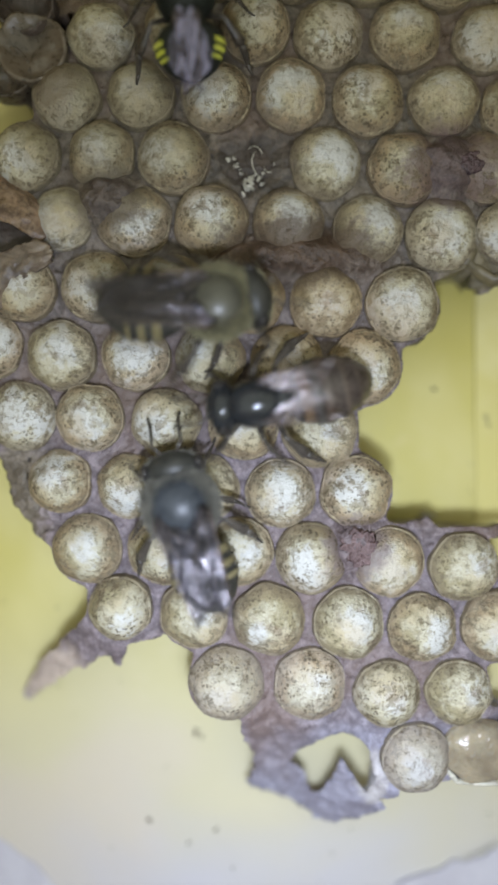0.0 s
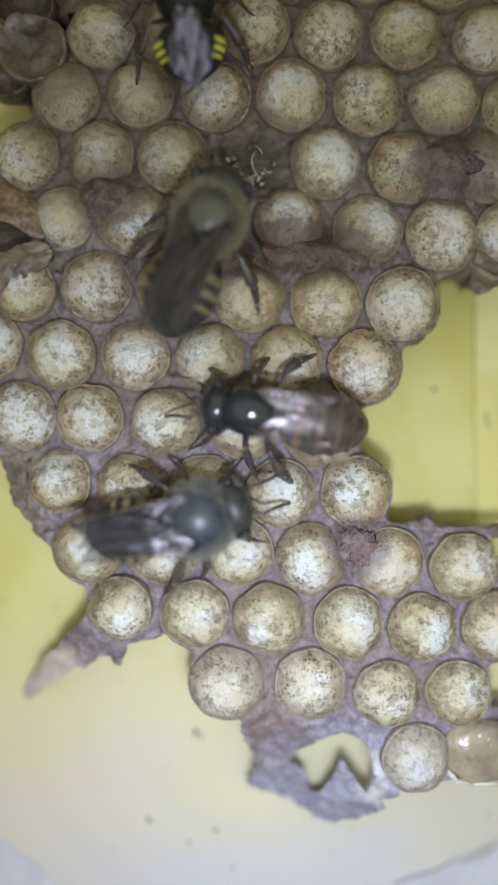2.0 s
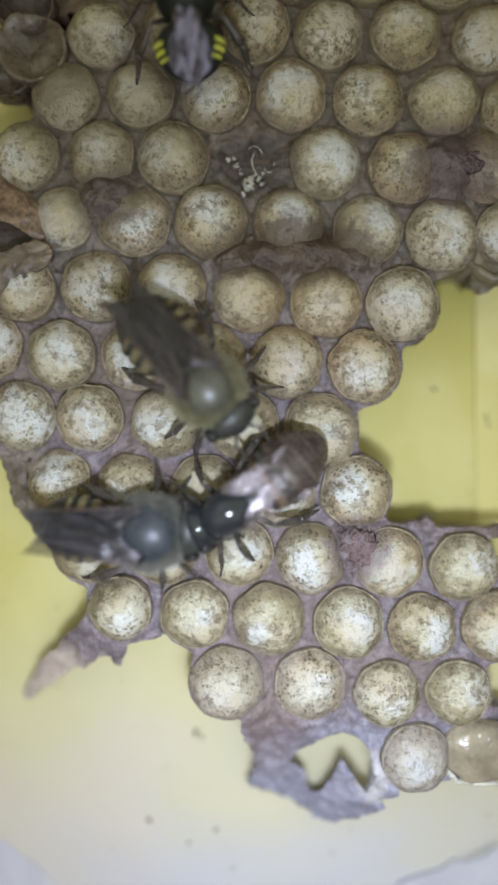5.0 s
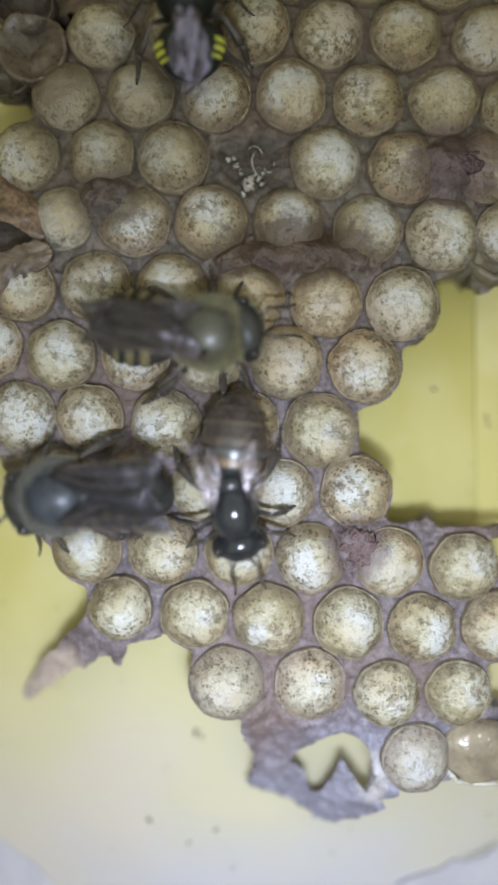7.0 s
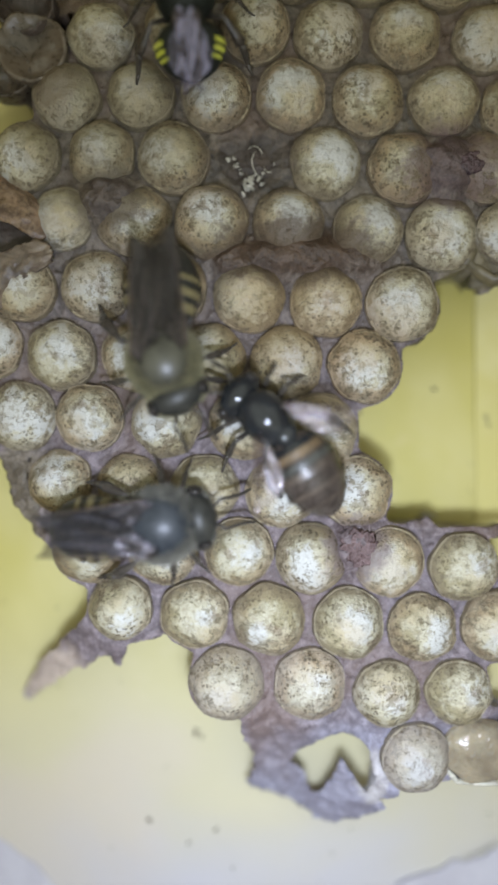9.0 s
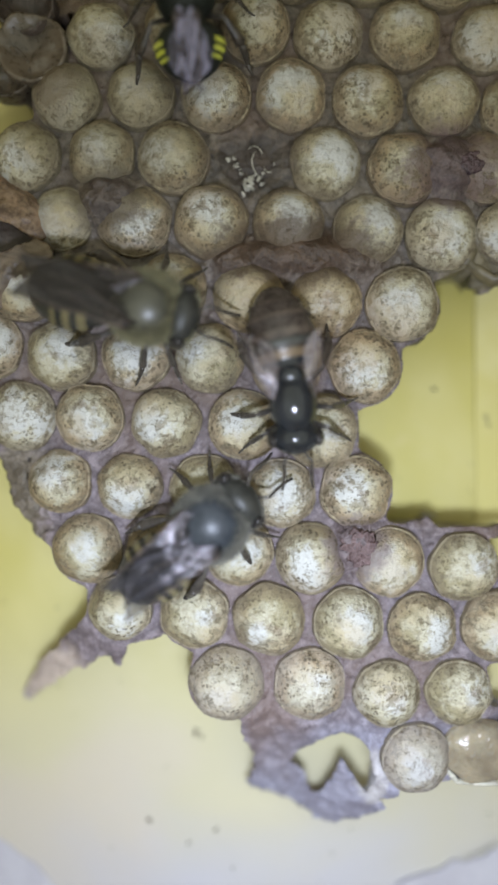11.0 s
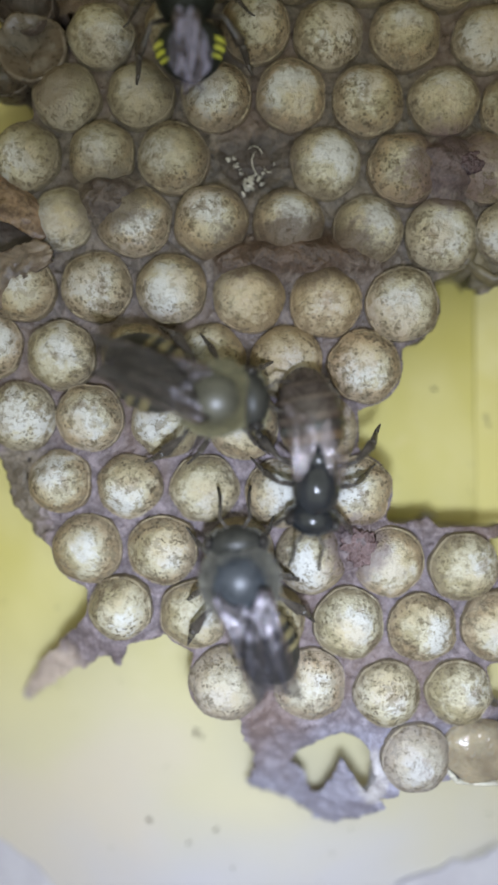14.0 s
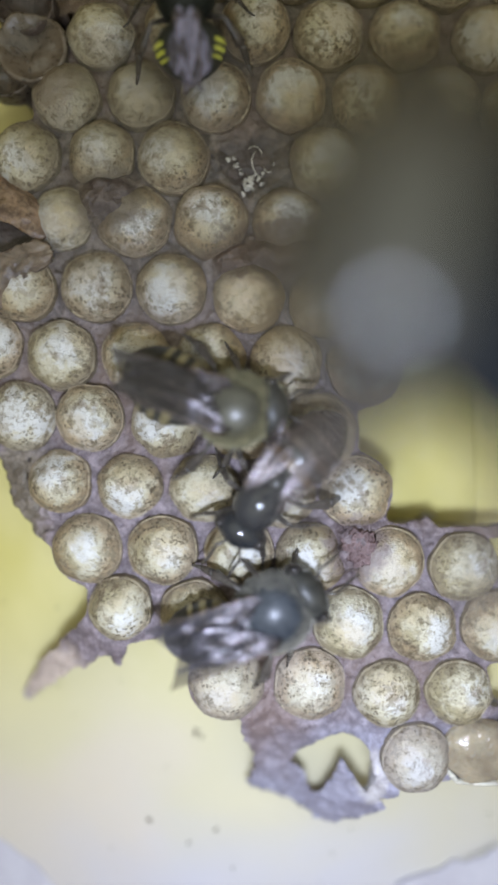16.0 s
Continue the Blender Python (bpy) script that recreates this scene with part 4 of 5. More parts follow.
def stingless_bee(label, s, chitin, back, bands, fuzz, fat=1.0, long=4.5, wide=1.0, wing_long=5.7, wing_wide=2.2, fold=0.022, chest=1.0, wing=None, face=None, group="bees on the comb"):
    """A stingless worker bee heading along +X, standing on z = 0. Returns its moving parts by name."""
    bee = thing("stingless_bee", label, "bee", group)
    made = {"bee": bee, "legs": [], "wings": []}
    h, c = s * (0.35 + 0.65 * chest), 1.62 * s * chest
    trunk = (1.72 * s * chest, c * wide, 1.35 * s * chest)
    up, broad = (3.6 - 1.35 * chest) * s, 0.55 + 0.45 * wide
    thorax = part("thorax", ball(trunk, (0, 0, up), 32, 20), chitin, bee)
    part("scutellum", ball((0.55 * h, 0.85 * h * wide, 0.4 * h), (-0.83 * c, 0, up + 0.43 * c), 20, 12), chitin, thorax)
    if fuzz:
        part("hair_fringe", hair(trunk, (0, 0, up), 6500, 0.26 * s, 3, -0.35, 0.82), fuzz, thorax, "short pale hair fringe")
    made["neck"] = pose(0.58 * c * MM, 0, (up - 0.05) * MM)

    def brow(p):
        return Vector((p.x * (1 - 0.12 * abs(p.y)), p.y, p.z))
    head = part("head", ball((0.95 * h, 1.46 * h * broad, 1.15 * h), (0.8 * h, 0, -0.2 * h), 28, 18, brow), face or chitin, bee, at=made["neck"])
    made["head"] = head
    if fuzz:
        part("face_hair", hair((0.86 * h, 1.5 * h * broad, 1.15 * h), (0.8 * h, 0, -0.2 * h), 900, 0.14 * h, 5, -0.2, 0.6), fuzz, head, "short pale face hair")
    for side in (1, -1):
        part("eye", ball((0.45 * h, 0.32 * h, 0.85 * h), (0.85 * h, side * 1.27 * h * broad, -0.12 * h), 16, 12), EYE, head, "dark compound eye")
        pts = [(1.3, 0.25, 0.25), (1.75, 0.55, 0.55), (1.95, 0.72, 0.6), (2.5, 0.68, 0.35), (3.1, 0.7, 0.0), (3.6, 0.8, -0.35)]
        part("antenna", tube([(x * h, side * y * h, z * h) for x, y, z in pts], [0.09 * h, 0.08 * h, 0.085 * h, 0.09 * h, 0.09 * h, 0.07 * h], 7), LEG, head, "bent dark antenna")
        part("mandible", tube([(1.25 * h, side * 0.4 * h, -0.8 * h), (1.6 * h, side * 0.35 * h, -1.15 * h), (1.75 * h, side * 0.08 * h, -1.35 * h)], [0.2 * h, 0.15 * h, 0.05 * h], 7), LEG, head)
    made["waist"] = pose(-0.95 * c * MM, 0, 2.2 * s * MM)
    tail = part("abdomen", abdomen_mesh(s, long, fat), back, bee, at=made["waist"])
    made["abdomen"] = tail
    for u0, u1, arcs, colour in bands:
        for a0, a1 in arcs:
            part("band", band_mesh(s, long, fat, u0, u1, a0, a1), colour, tail, "yellowish band")
    made["hinges"] = []
    membrane = wing or WING
    for side in (1, -1):
        hinge = Matrix.Translation((-0.22 * c * MM, side * 0.65 * c * MM, 3.38 * s * MM))
        made["hinges"].append(hinge)
        wing = part("wing", wing_mesh(s, side, wing_long, wing_wide, fold), membrane, bee, "smoky translucent wing with lilac sheen", hinge @ pose(0, 0, 0, 0, 3, 5 * side))
        part("wing_vein", vein_mesh(s, side, wing_long, wing_wide, fold), VEIN, wing)
        made["wings"].append(wing)
    made["hips"] = []
    for side in (1, -1):
        for x, shape, girth in ((0.95, [(0, 0, 0), (0.6, 0.95, 0.75), (1.05, 1.7, -0.45), (1.4, 2.15, -1.1), (1.7, 2.45, -1.25)], (0.15, 0.13, 0.15, 0.17, 0.11, 0.07, 0.045)),
                                (0.1, [(0, 0, 0), (0.1, 1.35, 0.85), (-0.2, 2.3, -0.35), (-0.5, 2.9, -1.1), (-0.7, 3.3, -1.25)], (0.16, 0.14, 0.16, 0.2, 0.14, 0.08, 0.045)),
                                (-0.85, [(0, 0, 0), (-0.55, 1.3, 0.95), (-1.75, 2.3, 0.1), (-2.4, 2.6, -0.95), (-2.95, 2.85, -1.25)], (0.17, 0.14, 0.15, 0.34, 0.24, 0.15, 0.05))):
            hip = Matrix.Translation((x * s * MM, side * 0.75 * s * MM, 1.25 * s * MM))
            pts = [Vector((px * 0.92, side * py * 0.85, pz)) * s for px, py, pz in shape]
            thigh, knee, shin, ankle, heel, toe, claw = (g * s for g in girth)

            def piece(points, widths, flat=0.8):
                """One joint of the leg, rounded off at both ends."""
                fine, width = [], []
                for (p, q), (a, b) in zip(zip(points, points[1:]), zip(widths, widths[1:])):
                    for f in (0.0, 0.08, 0.35, 0.65, 0.92):
                        fine.append(p.lerp(q, f))
                        width.append((a + (b - a) * f) * (1.0 if 0.05 < f < 0.95 else 0.7))
                return tube(fine + [points[-1]], width + [widths[-1] * 0.5], 8, flat=flat)
            leg = part("leg", piece(pts[:2], (thigh, knee)), LEG, bee, at=hip)
            part("tibia", piece(pts[1:3], (shin * 0.8, ankle), 0.6), LEG, leg)
            part("tarsus", piece(pts[2:], (heel, toe, claw), 0.7), LEG, leg)
            made["hips"].append(hip)
            made["legs"].append(leg)
    return made


def stand(x, y, z, heading):
    return pose(x * MM, y * MM, z * MM, 0, 0, heading)


SIDES = ((30, 120), (-120, -30))
STRIPES = [(0.20, 0.29, SIDES, YELLOW), (0.37, 0.45, SIDES, YELLOW), (0.54, 0.60, SIDES, YELLOW)]
BACK = ((-105, 105),)
upper = stingless_bee("olive-black stingless bee with golden-haired thorax walking on the comb", 1.02, OLIVE, DUSK,
                      STRIPES, FUZZ_GOLD, fat=1.08, wide=1.0, chest=1.0, long=4.4, wing_wide=2.35, wing=SMOKE, face=DUSK)
middle = stingless_bee("glossy black stingless bee with brown banded abdomen walking on the comb", 0.98, BLACK, UMBER,
                       [(0.05, 0.12, BACK, BLACK), (0.13, 0.22, BACK, AMBER), (0.26, 0.34, BACK, SHADE), (0.36, 0.44, BACK, TAN), (0.58, 0.64, BACK, TAN), (0.76, 0.80, BACK, TAN)],
                       None, long=4.6, wide=0.77, wing_long=3.8, wing_wide=1.35, fold=0.035, chest=0.98, wing=CLEAR)
lower = stingless_bee("slate-black stingless bee with grey-haired thorax walking on the comb", 0.97, SLATE, DUSK,
                      STRIPES, FUZZ_GREY, fat=1.02, wide=1.02, chest=1.09, long=4.25, wing_wide=2.3, face=DUSK)
SPOT = ((45, 75), (-75, -45))
resting = stingless_bee("black stingless bee with lemon spots resting still on the comb", 0.95, MATT, MATT,
                        [(0.40, 0.49, SPOT, LEMON), (0.54, 0.62, SPOT, LEMON), (0.67, 0.72, SPOT, LEMON)], None, fat=1.08, long=2.6, wing_long=3.8, wing_wide=1.7, fold=0.04, wing=LILAC)
resting["bee"].matrix_basis = stand(-3.1, 21.9, 1.3, 95) @ pose(0, 0, 0, 0, -8, 0)
for wing, hinge, side in zip(resting["wings"], resting["hinges"], (1, -1)):
    wing.matrix_basis = hinge @ pose(-1.1 * MM, -0.6 * side * MM, 0.1 * MM, 0, -4, 8 * side)
# Enlarged 2.4 times and placed to fit the camera's view, beyond worker size.
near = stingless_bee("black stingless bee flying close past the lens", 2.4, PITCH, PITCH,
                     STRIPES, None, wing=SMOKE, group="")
# The paler head carries the painted, out-of-focus glint.
near["head"].data.materials[0] = GLINT


def spread(bee, rows, lap=11, share=1.0):
    """Fold and spread both wings, lapped over each other by an angle, and swing the pair with the abdomen."""
    for wing, hinge, side in zip(bee["wings"], bee["hinges"], (1, -1)):
        walk(wing, [(t, hinge @ pose(0, 0, 0, 0, 3, (lap - a) * side + swing * share)) for t, a, swing in rows])


def step(bee):
    """The legs swing in two alternating threes."""
    for k, (leg, hip) in enumerate(zip(bee["legs"], bee["hips"])):
        beat = 1 if k in (0, 2, 4) else -1
        walk(leg, [(i * 0.2, hip @ pose(0, 0, 0, 0, 0, beat * (11 if i % 2 else -11) + 5 * math.sin(i * 1.7 + k))) for i in range(81)])


def motions():
    """Everything that moves, in millimetres and degrees."""
    walk(upper["bee"], [(t, stand(x, y, 0.9, h)) for t, x, y, h in (
        (0, -1.51, 6.72, 8), (0.1, -1.21, 6.45, -20), (0.2, -0.59, 6.04, -30), (0.3, -0.89, 6.1, -30), (0.4, -1.38, 6.45, -28),
        (0.5, -1.5, 6.58, -24), (0.6, -1.32, 5.99, -38), (0.7, -1.48, 5.99, -36), (0.8, -1.48, 6.29, -30), (0.9, -1.05, 6.91, -8),
        (1, -0.75, 6.99, 5), (1.1, -0.49, 6.99, 0), (1.2, -0.38, 7.26, 20), (1.3, -1.03, 7.8, 50), (1.4, -1.65, 8.77, 70), (1.5, -1.78, 9.55, 80),
        (1.7, -2.13, 10.95, 85), (2, -1.9, 10.75, 70), (2.2, -1.7, 10.31, 38), (2.5, -2.46, 9.69, 2), (2.7, -2.27, 9.28, -2), (3, -2.46, 7.39, -30),
        (3.2, -2.05, 6.58, -42), (3.5, -1.78, 5.23, -42), (3.7, -1.43, 3.89, -46), (4, -1.11, 3.35, -42), (4.2, -1.43, 3.21, -52),
        (5.2, -2.05, 2.54, -48), (6.3, -2.59, 3.48, -38), (6.5, -1.78, 3.62, -12), (6.7, -1.24, 4.1, -12), (6.8, -1.54, 4.69, -10),
        (7, -1.92, 5.23, 5), (7.2, -0.43, 5.21, 0), (7.5, 0.38, 5.23, 0), (7.7, -0.03, 4.83, -28), (8, -1.11, 3.89, -35), (8.2, -1.73, 3.48, -52),
        (8.5, -2.86, 3.89, -68), (8.7, -3.67, 3.75, -65), (9, -4.07, 3.89, -74), (9.2, -4.83, 3.75, -110), (9.9, -5.15, 4.42, -70),
        (10.6, -5.15, 5.77, -30), (11.3, -4.88, 6.72, 0), (11.5, -4.94, 6.04, 6), (11.7, -4.34, 5.1, -12), (12, -4.34, 3.89, -8),
        (12.2, -3.89, 4.42, -18), (12.3, -3.59, 4.64, -6), (12.5, -3.4, 5.64, 10), (12.7, -3.48, 4.86, -2), (12.8, -2.99, 4.1, -14),
        (13, -2.59, 2.94, -12), (13.2, -3.13, 3.29, -5), (13.5, -1.92, 3.21, -3), (13.7, -2.13, 2.89, -4), (14, -1.65, 2.13, -6),
        (14.2, -2.02, 2.35, -2), (14.5, -1.51, 2, 0), (14.7, -1.86, 2.1, -2), (15, -1.65, 2.27, -8), (15.2, -1.65, 2.35, -2), (15.5, -1.24, 1.19, 8),
        (15.7, -1.65, 1.86, 0), (16, -0.7, 1.59, -5),)])
    walk(upper["abdomen"], [(t, upper["waist"] @ pose(0, 0, 0, 0, -4, a)) for t, a in (
        (0, -14), (0.1, -7), (0.2, -4), (0.3, -2), (0.4, -5), (0.5, -11), (0.6, 1), (0.7, 0), (0.8, -8), (0.9, -7), (1, -7), (1.1, 0), (1.2, 5),
        (1.3, -8), (1.4, -10), (1.5, -9), (1.7, -5), (2, -5), (2.2, 1), (2.5, -2), (2.7, -2), (3, -9), (3.2, -3), (3.5, -11), (3.7, -12), (4, -13),
        (4.2, -7), (5.2, 3), (6.3, 0), (6.5, -23), (6.7, -18), (6.8, -13), (7, -18), (7.2, -8), (7.5, -12), (7.7, -4), (8, -13), (8.2, -3), (8.5, 1),
        (8.7, -5), (9, -24), (9.2, -25), (9.9, 0), (10.6, 0), (11.3, 0), (11.5, -4), (11.7, -7), (12, -27), (12.2, -12), (12.3, -14), (12.5, -2),
        (12.7, -8), (12.8, -6), (13, -18), (13.2, -13), (13.5, -15), (13.7, -18), (14, -28), (14.2, -25), (14.5, -26), (14.7, -22), (15, -14),
        (15.2, -20), (15.5, -22), (15.7, -20), (16, -27),)])
    walk(upper["head"], [(t, upper["neck"] @ pose(0, 0, 0, 0, 12, a)) for t, a in (
        (0, 5.6), (0.1, 2.8), (0.2, 1.6), (0.3, 0.8), (0.4, 2), (0.5, 4.4), (0.6, -0.4), (0.7, -0), (0.8, 3.2), (0.9, 2.8), (1, 2.8), (1.1, -0),
        (1.2, -2), (1.3, 3.2), (1.4, 4), (1.5, 3.6), (1.7, 2), (2, 2), (2.2, -0.4), (2.5, 0.8), (2.7, 0.8), (3, 3.6), (3.2, 1.2), (3.5, 4.4),
        (3.7, 4.8), (4, 5.2), (4.2, 2.8), (5.2, -1.2), (6.3, -0), (6.5, 9.2), (6.7, 7.2), (6.8, 5.2), (7, 7.2), (7.2, 3.2), (7.5, 4.8), (7.7, 1.6),
        (8, 5.2), (8.2, 1.2), (8.5, -0.4), (8.7, 2), (9, 9.6), (9.2, 10), (9.9, -0), (10.6, -0), (11.3, -0), (11.5, 1.6), (11.7, 2.8), (12, 10.8),
        (12.2, 4.8), (12.3, 5.6), (12.5, 0.8), (12.7, 3.2), (12.8, 2.4), (13, 7.2), (13.2, 5.2), (13.5, 6), (13.7, 7.2), (14, 11.2), (14.2, 10),
        (14.5, 10.4), (14.7, 8.8), (15, 5.6), (15.2, 8), (15.5, 8.8), (15.7, 8), (16, 10.8),)])
    spread(upper, [
        (0, 6, -11.9), (0.1, 6, -6), (0.2, 14.8, -3.4), (0.3, 7.1, -1.7), (0.4, 6, -4.2), (0.5, 6, -9.3), (0.6, 6, 0.8), (0.7, 6, 0), (0.8, 6, -6.8),
        (0.9, 6, -6), (1, 6, -6), (1.1, 7.1, 0), (1.2, 8.2, 4.2), (1.3, 7.1, -6.8), (1.4, 7.1, -8.5), (1.5, 7.1, -7.6), (1.7, 6, -4.2), (2, 6, -4.2),
        (2.2, 6, 0.8), (2.5, 6, -1.7), (2.7, 6, -1.7), (3, 6, -7.6), (3.2, 6, -2.5), (3.5, 6, -9.3), (3.7, 6, -10.2), (4, 6, -11), (4.2, 6, -6),
        (5.2, 6, 2.5), (6.3, 6, 0), (6.5, 6, -19.6), (6.7, 6, -15.3), (6.8, 6, -11), (7, 6, -15.3), (7.2, 6, -6.8), (7.5, 6, -10.2), (7.7, 6, -3.4),
        (8, 6, -11), (8.2, 6, -2.5), (8.5, 6, 0.8), (8.7, 6, -4.2), (9, 7.1, -20.4), (9.2, 19.2, -21.2), (9.9, 8.2, 0), (10.6, 6, 0), (11.3, 6, 0),
        (11.5, 6, -3.4), (11.7, 6, -6), (12, 6, -22.9), (12.2, 6, -10.2), (12.3, 6, -11.9), (12.5, 10.4, -1.7), (12.7, 7.1, -6.8), (12.8, 6, -5.1),
        (13, 6, -15.3), (13.2, 6, -11), (13.5, 6, -12.8), (13.7, 6, -15.3), (14, 6, -23.8), (14.2, 6, -21.2), (14.5, 7.1, -22.1), (14.7, 6, -18.7),
        (15, 7.1, -11.9), (15.2, 7.1, -17), (15.5, 15.9, -18.7), (15.7, 8.2, -17), (16, 6, -22.9),], 15, 0.6)
    step(upper)
    walk(middle["bee"], [(t, stand(x, y, 0.6, h)) for t, x, y, h in (
        (0, 0.38, 1.89, 188), (0.1, -0.33, 1.26, 200), (0.2, -0.6, 0.96, 205), (0.3, -0.8, 0.96, 203), (0.4, -0.63, 0.8, 196), (0.5, 0.1, 0.6, 194),
        (0.6, -0.91, 1.04, 185), (0.7, -0.19, 1.21, 178), (0.8, 0.22, 1.48, 160), (0.9, 0.8, 1.35, 138), (1, 0.66, 1.62, 120), (1.1, 0.8, 2.17, 128),
        (1.2, 0.58, 1.95, 135), (1.3, 0.3, 1.54, 142), (1.4, -0.16, 1.43, 152), (1.5, -0.44, 1.35, 160), (1.7, -0.71, 1.32, 172), (2, 0.1, 1.48, 172),
        (2.2, 0.03, 1.81, 178), (2.5, 0.52, 0.8, 222), (2.7, 1.21, -0.03, 222), (3, 1.35, -1.81, 217), (3.2, 0.85, -2.64, 222),
        (3.5, 1.6, -2.64, 220), (3.7, 0.25, -2.91, 210), (4, -0.58, -4.42, 198), (4.2, -0.6, -4.04, 222), (5.2, -1.13, -3.19, 205),
        (6.3, -1.68, -1.68, 190), (6.5, -0.8, -2.35, 194), (6.7, -0.85, -3.46, 240), (6.8, -0.66, -3.38, 258), (7, -0.71, -3.32, 277),
        (7.2, 0.25, -3.46, 298), (7.5, 1.07, -3.19, 316), (7.7, 0.85, -3.05, 316), (8, 1.21, -3.05, 340), (8.2, 1.84, -2.03, 12),
        (8.5, 2.31, -1.4, 48), (8.7, 1.54, -0.44, 82), (9, 0.8, 1.21, 138), (9.2, -0.44, 1.48, 166), (9.9, 0.25, 1.48, 210), (10.6, 1.62, 1.76, 255),
        (11.3, 2.31, 1.95, 282), (11.5, 2.44, 1.35, 262), (11.7, 2.88, 0.66, 254), (12, 2.99, 0.25, 265), (12.2, 3.43, -0.85, 270),
        (12.3, 3.43, -0.77, 267), (12.5, 3.27, -0.16, 262), (12.7, 2.88, -0.85, 258), (12.8, 2.72, -1.81, 253), (13, 2.03, -0.71, 226),
        (13.2, 2.33, -0.88, 226), (13.3, 2.22, -1.59, 228), (13.5, 2.72, -1.81, 262), (13.7, 3.79, -2.58, 275), (13.8, 3.84, -2.5, 279),
        (14, 3.27, -2.09, 267), (14.2, 2.39, -1.95, 245), (14.3, 1.68, -2.53, 218), (14.5, 0.8, -2.64, 221), (14.7, 0.71, -2.47, 187),
        (15, 0.25, -2.64, 182), (15.2, -0.25, -2.44, 180), (15.5, -0.03, -2.91, 190), (15.7, 0.3, -3.05, 215), (16, 0.52, -2.91, 234),)])
    walk(middle["abdomen"], [(t, middle["waist"] @ pose(0, 0, 0, 0, -4, a)) for t, a in (
        (0, 7), (0.1, 2), (0.2, 2), (0.3, 2), (0.4, 7), (0.5, 8), (0.6, 2), (0.7, 2), (0.8, 5), (0.9, 14), (1, 30), (1.1, 4), (1.2, 2), (1.3, 2),
        (1.4, 3), (1.5, 5), (1.7, 1), (2, 0), (2.2, -8), (2.5, -22), (2.7, -2), (3, 16), (3.2, 11), (3.5, 13), (3.7, 17), (4, 25), (4.2, 12),
        (5.2, 10), (6.3, 6), (6.5, 18), (6.7, 9), (6.8, 3), (7, -12), (7.2, -8), (7.5, -14), (7.7, -7), (8, -22), (8.2, -5), (8.5, -22), (8.7, -12),
        (9, -16), (9.2, -6), (9.9, 0), (10.6, 5), (11.3, 9), (11.5, 23), (11.7, 10), (12, 15), (12.2, 6), (12.3, 5), (12.5, 2), (12.7, 1), (12.8, 3),
        (13, 9), (13.2, 4), (13.3, 2), (13.5, -10), (13.7, 5), (13.8, 5), (14, 13), (14.2, 3), (14.3, 6), (14.5, -4), (14.7, 1), (15, 6), (15.2, 2),
        (15.5, 5), (15.7, -10), (16, -12),)])
    walk(middle["head"], [(t, middle["neck"] @ pose(0, 0, 0, 0, 12, a)) for t, a in (
        (0, -2.8), (0.1, -0.8), (0.2, -0.8), (0.3, -0.8), (0.4, -2.8), (0.5, -3.2), (0.6, -0.8), (0.7, -0.8), (0.8, -2), (0.9, -5.6), (1, -12),
        (1.1, -1.6), (1.2, -0.8), (1.3, -0.8), (1.4, -1.2), (1.5, -2), (1.7, -0.4), (2, -0), (2.2, 3.2), (2.5, 8.8), (2.7, 0.8), (3, -6.4),
        (3.2, -4.4), (3.5, -5.2), (3.7, -6.8), (4, -10), (4.2, -4.8), (5.2, -4), (6.3, -2.4), (6.5, -7.2), (6.7, -3.6), (6.8, -1.2), (7, 4.8),
        (7.2, 3.2), (7.5, 5.6), (7.7, 2.8), (8, 8.8), (8.2, 2), (8.5, 8.8), (8.7, 4.8), (9, 6.4), (9.2, 2.4), (9.9, -0), (10.6, -2), (11.3, -3.6),
        (11.5, -9.2), (11.7, -4), (12, -6), (12.2, -2.4), (12.3, -2), (12.5, -0.8), (12.7, -0.4), (12.8, -1.2), (13, -3.6), (13.2, -1.6), (13.3, -0.8),
        (13.5, 4), (13.7, -2), (13.8, -2), (14, -5.2), (14.2, -1.2), (14.3, -2.4), (14.5, 1.6), (14.7, -0.4), (15, -2.4), (15.2, -0.8), (15.5, -2),
        (15.7, 4), (16, 4.8),)])
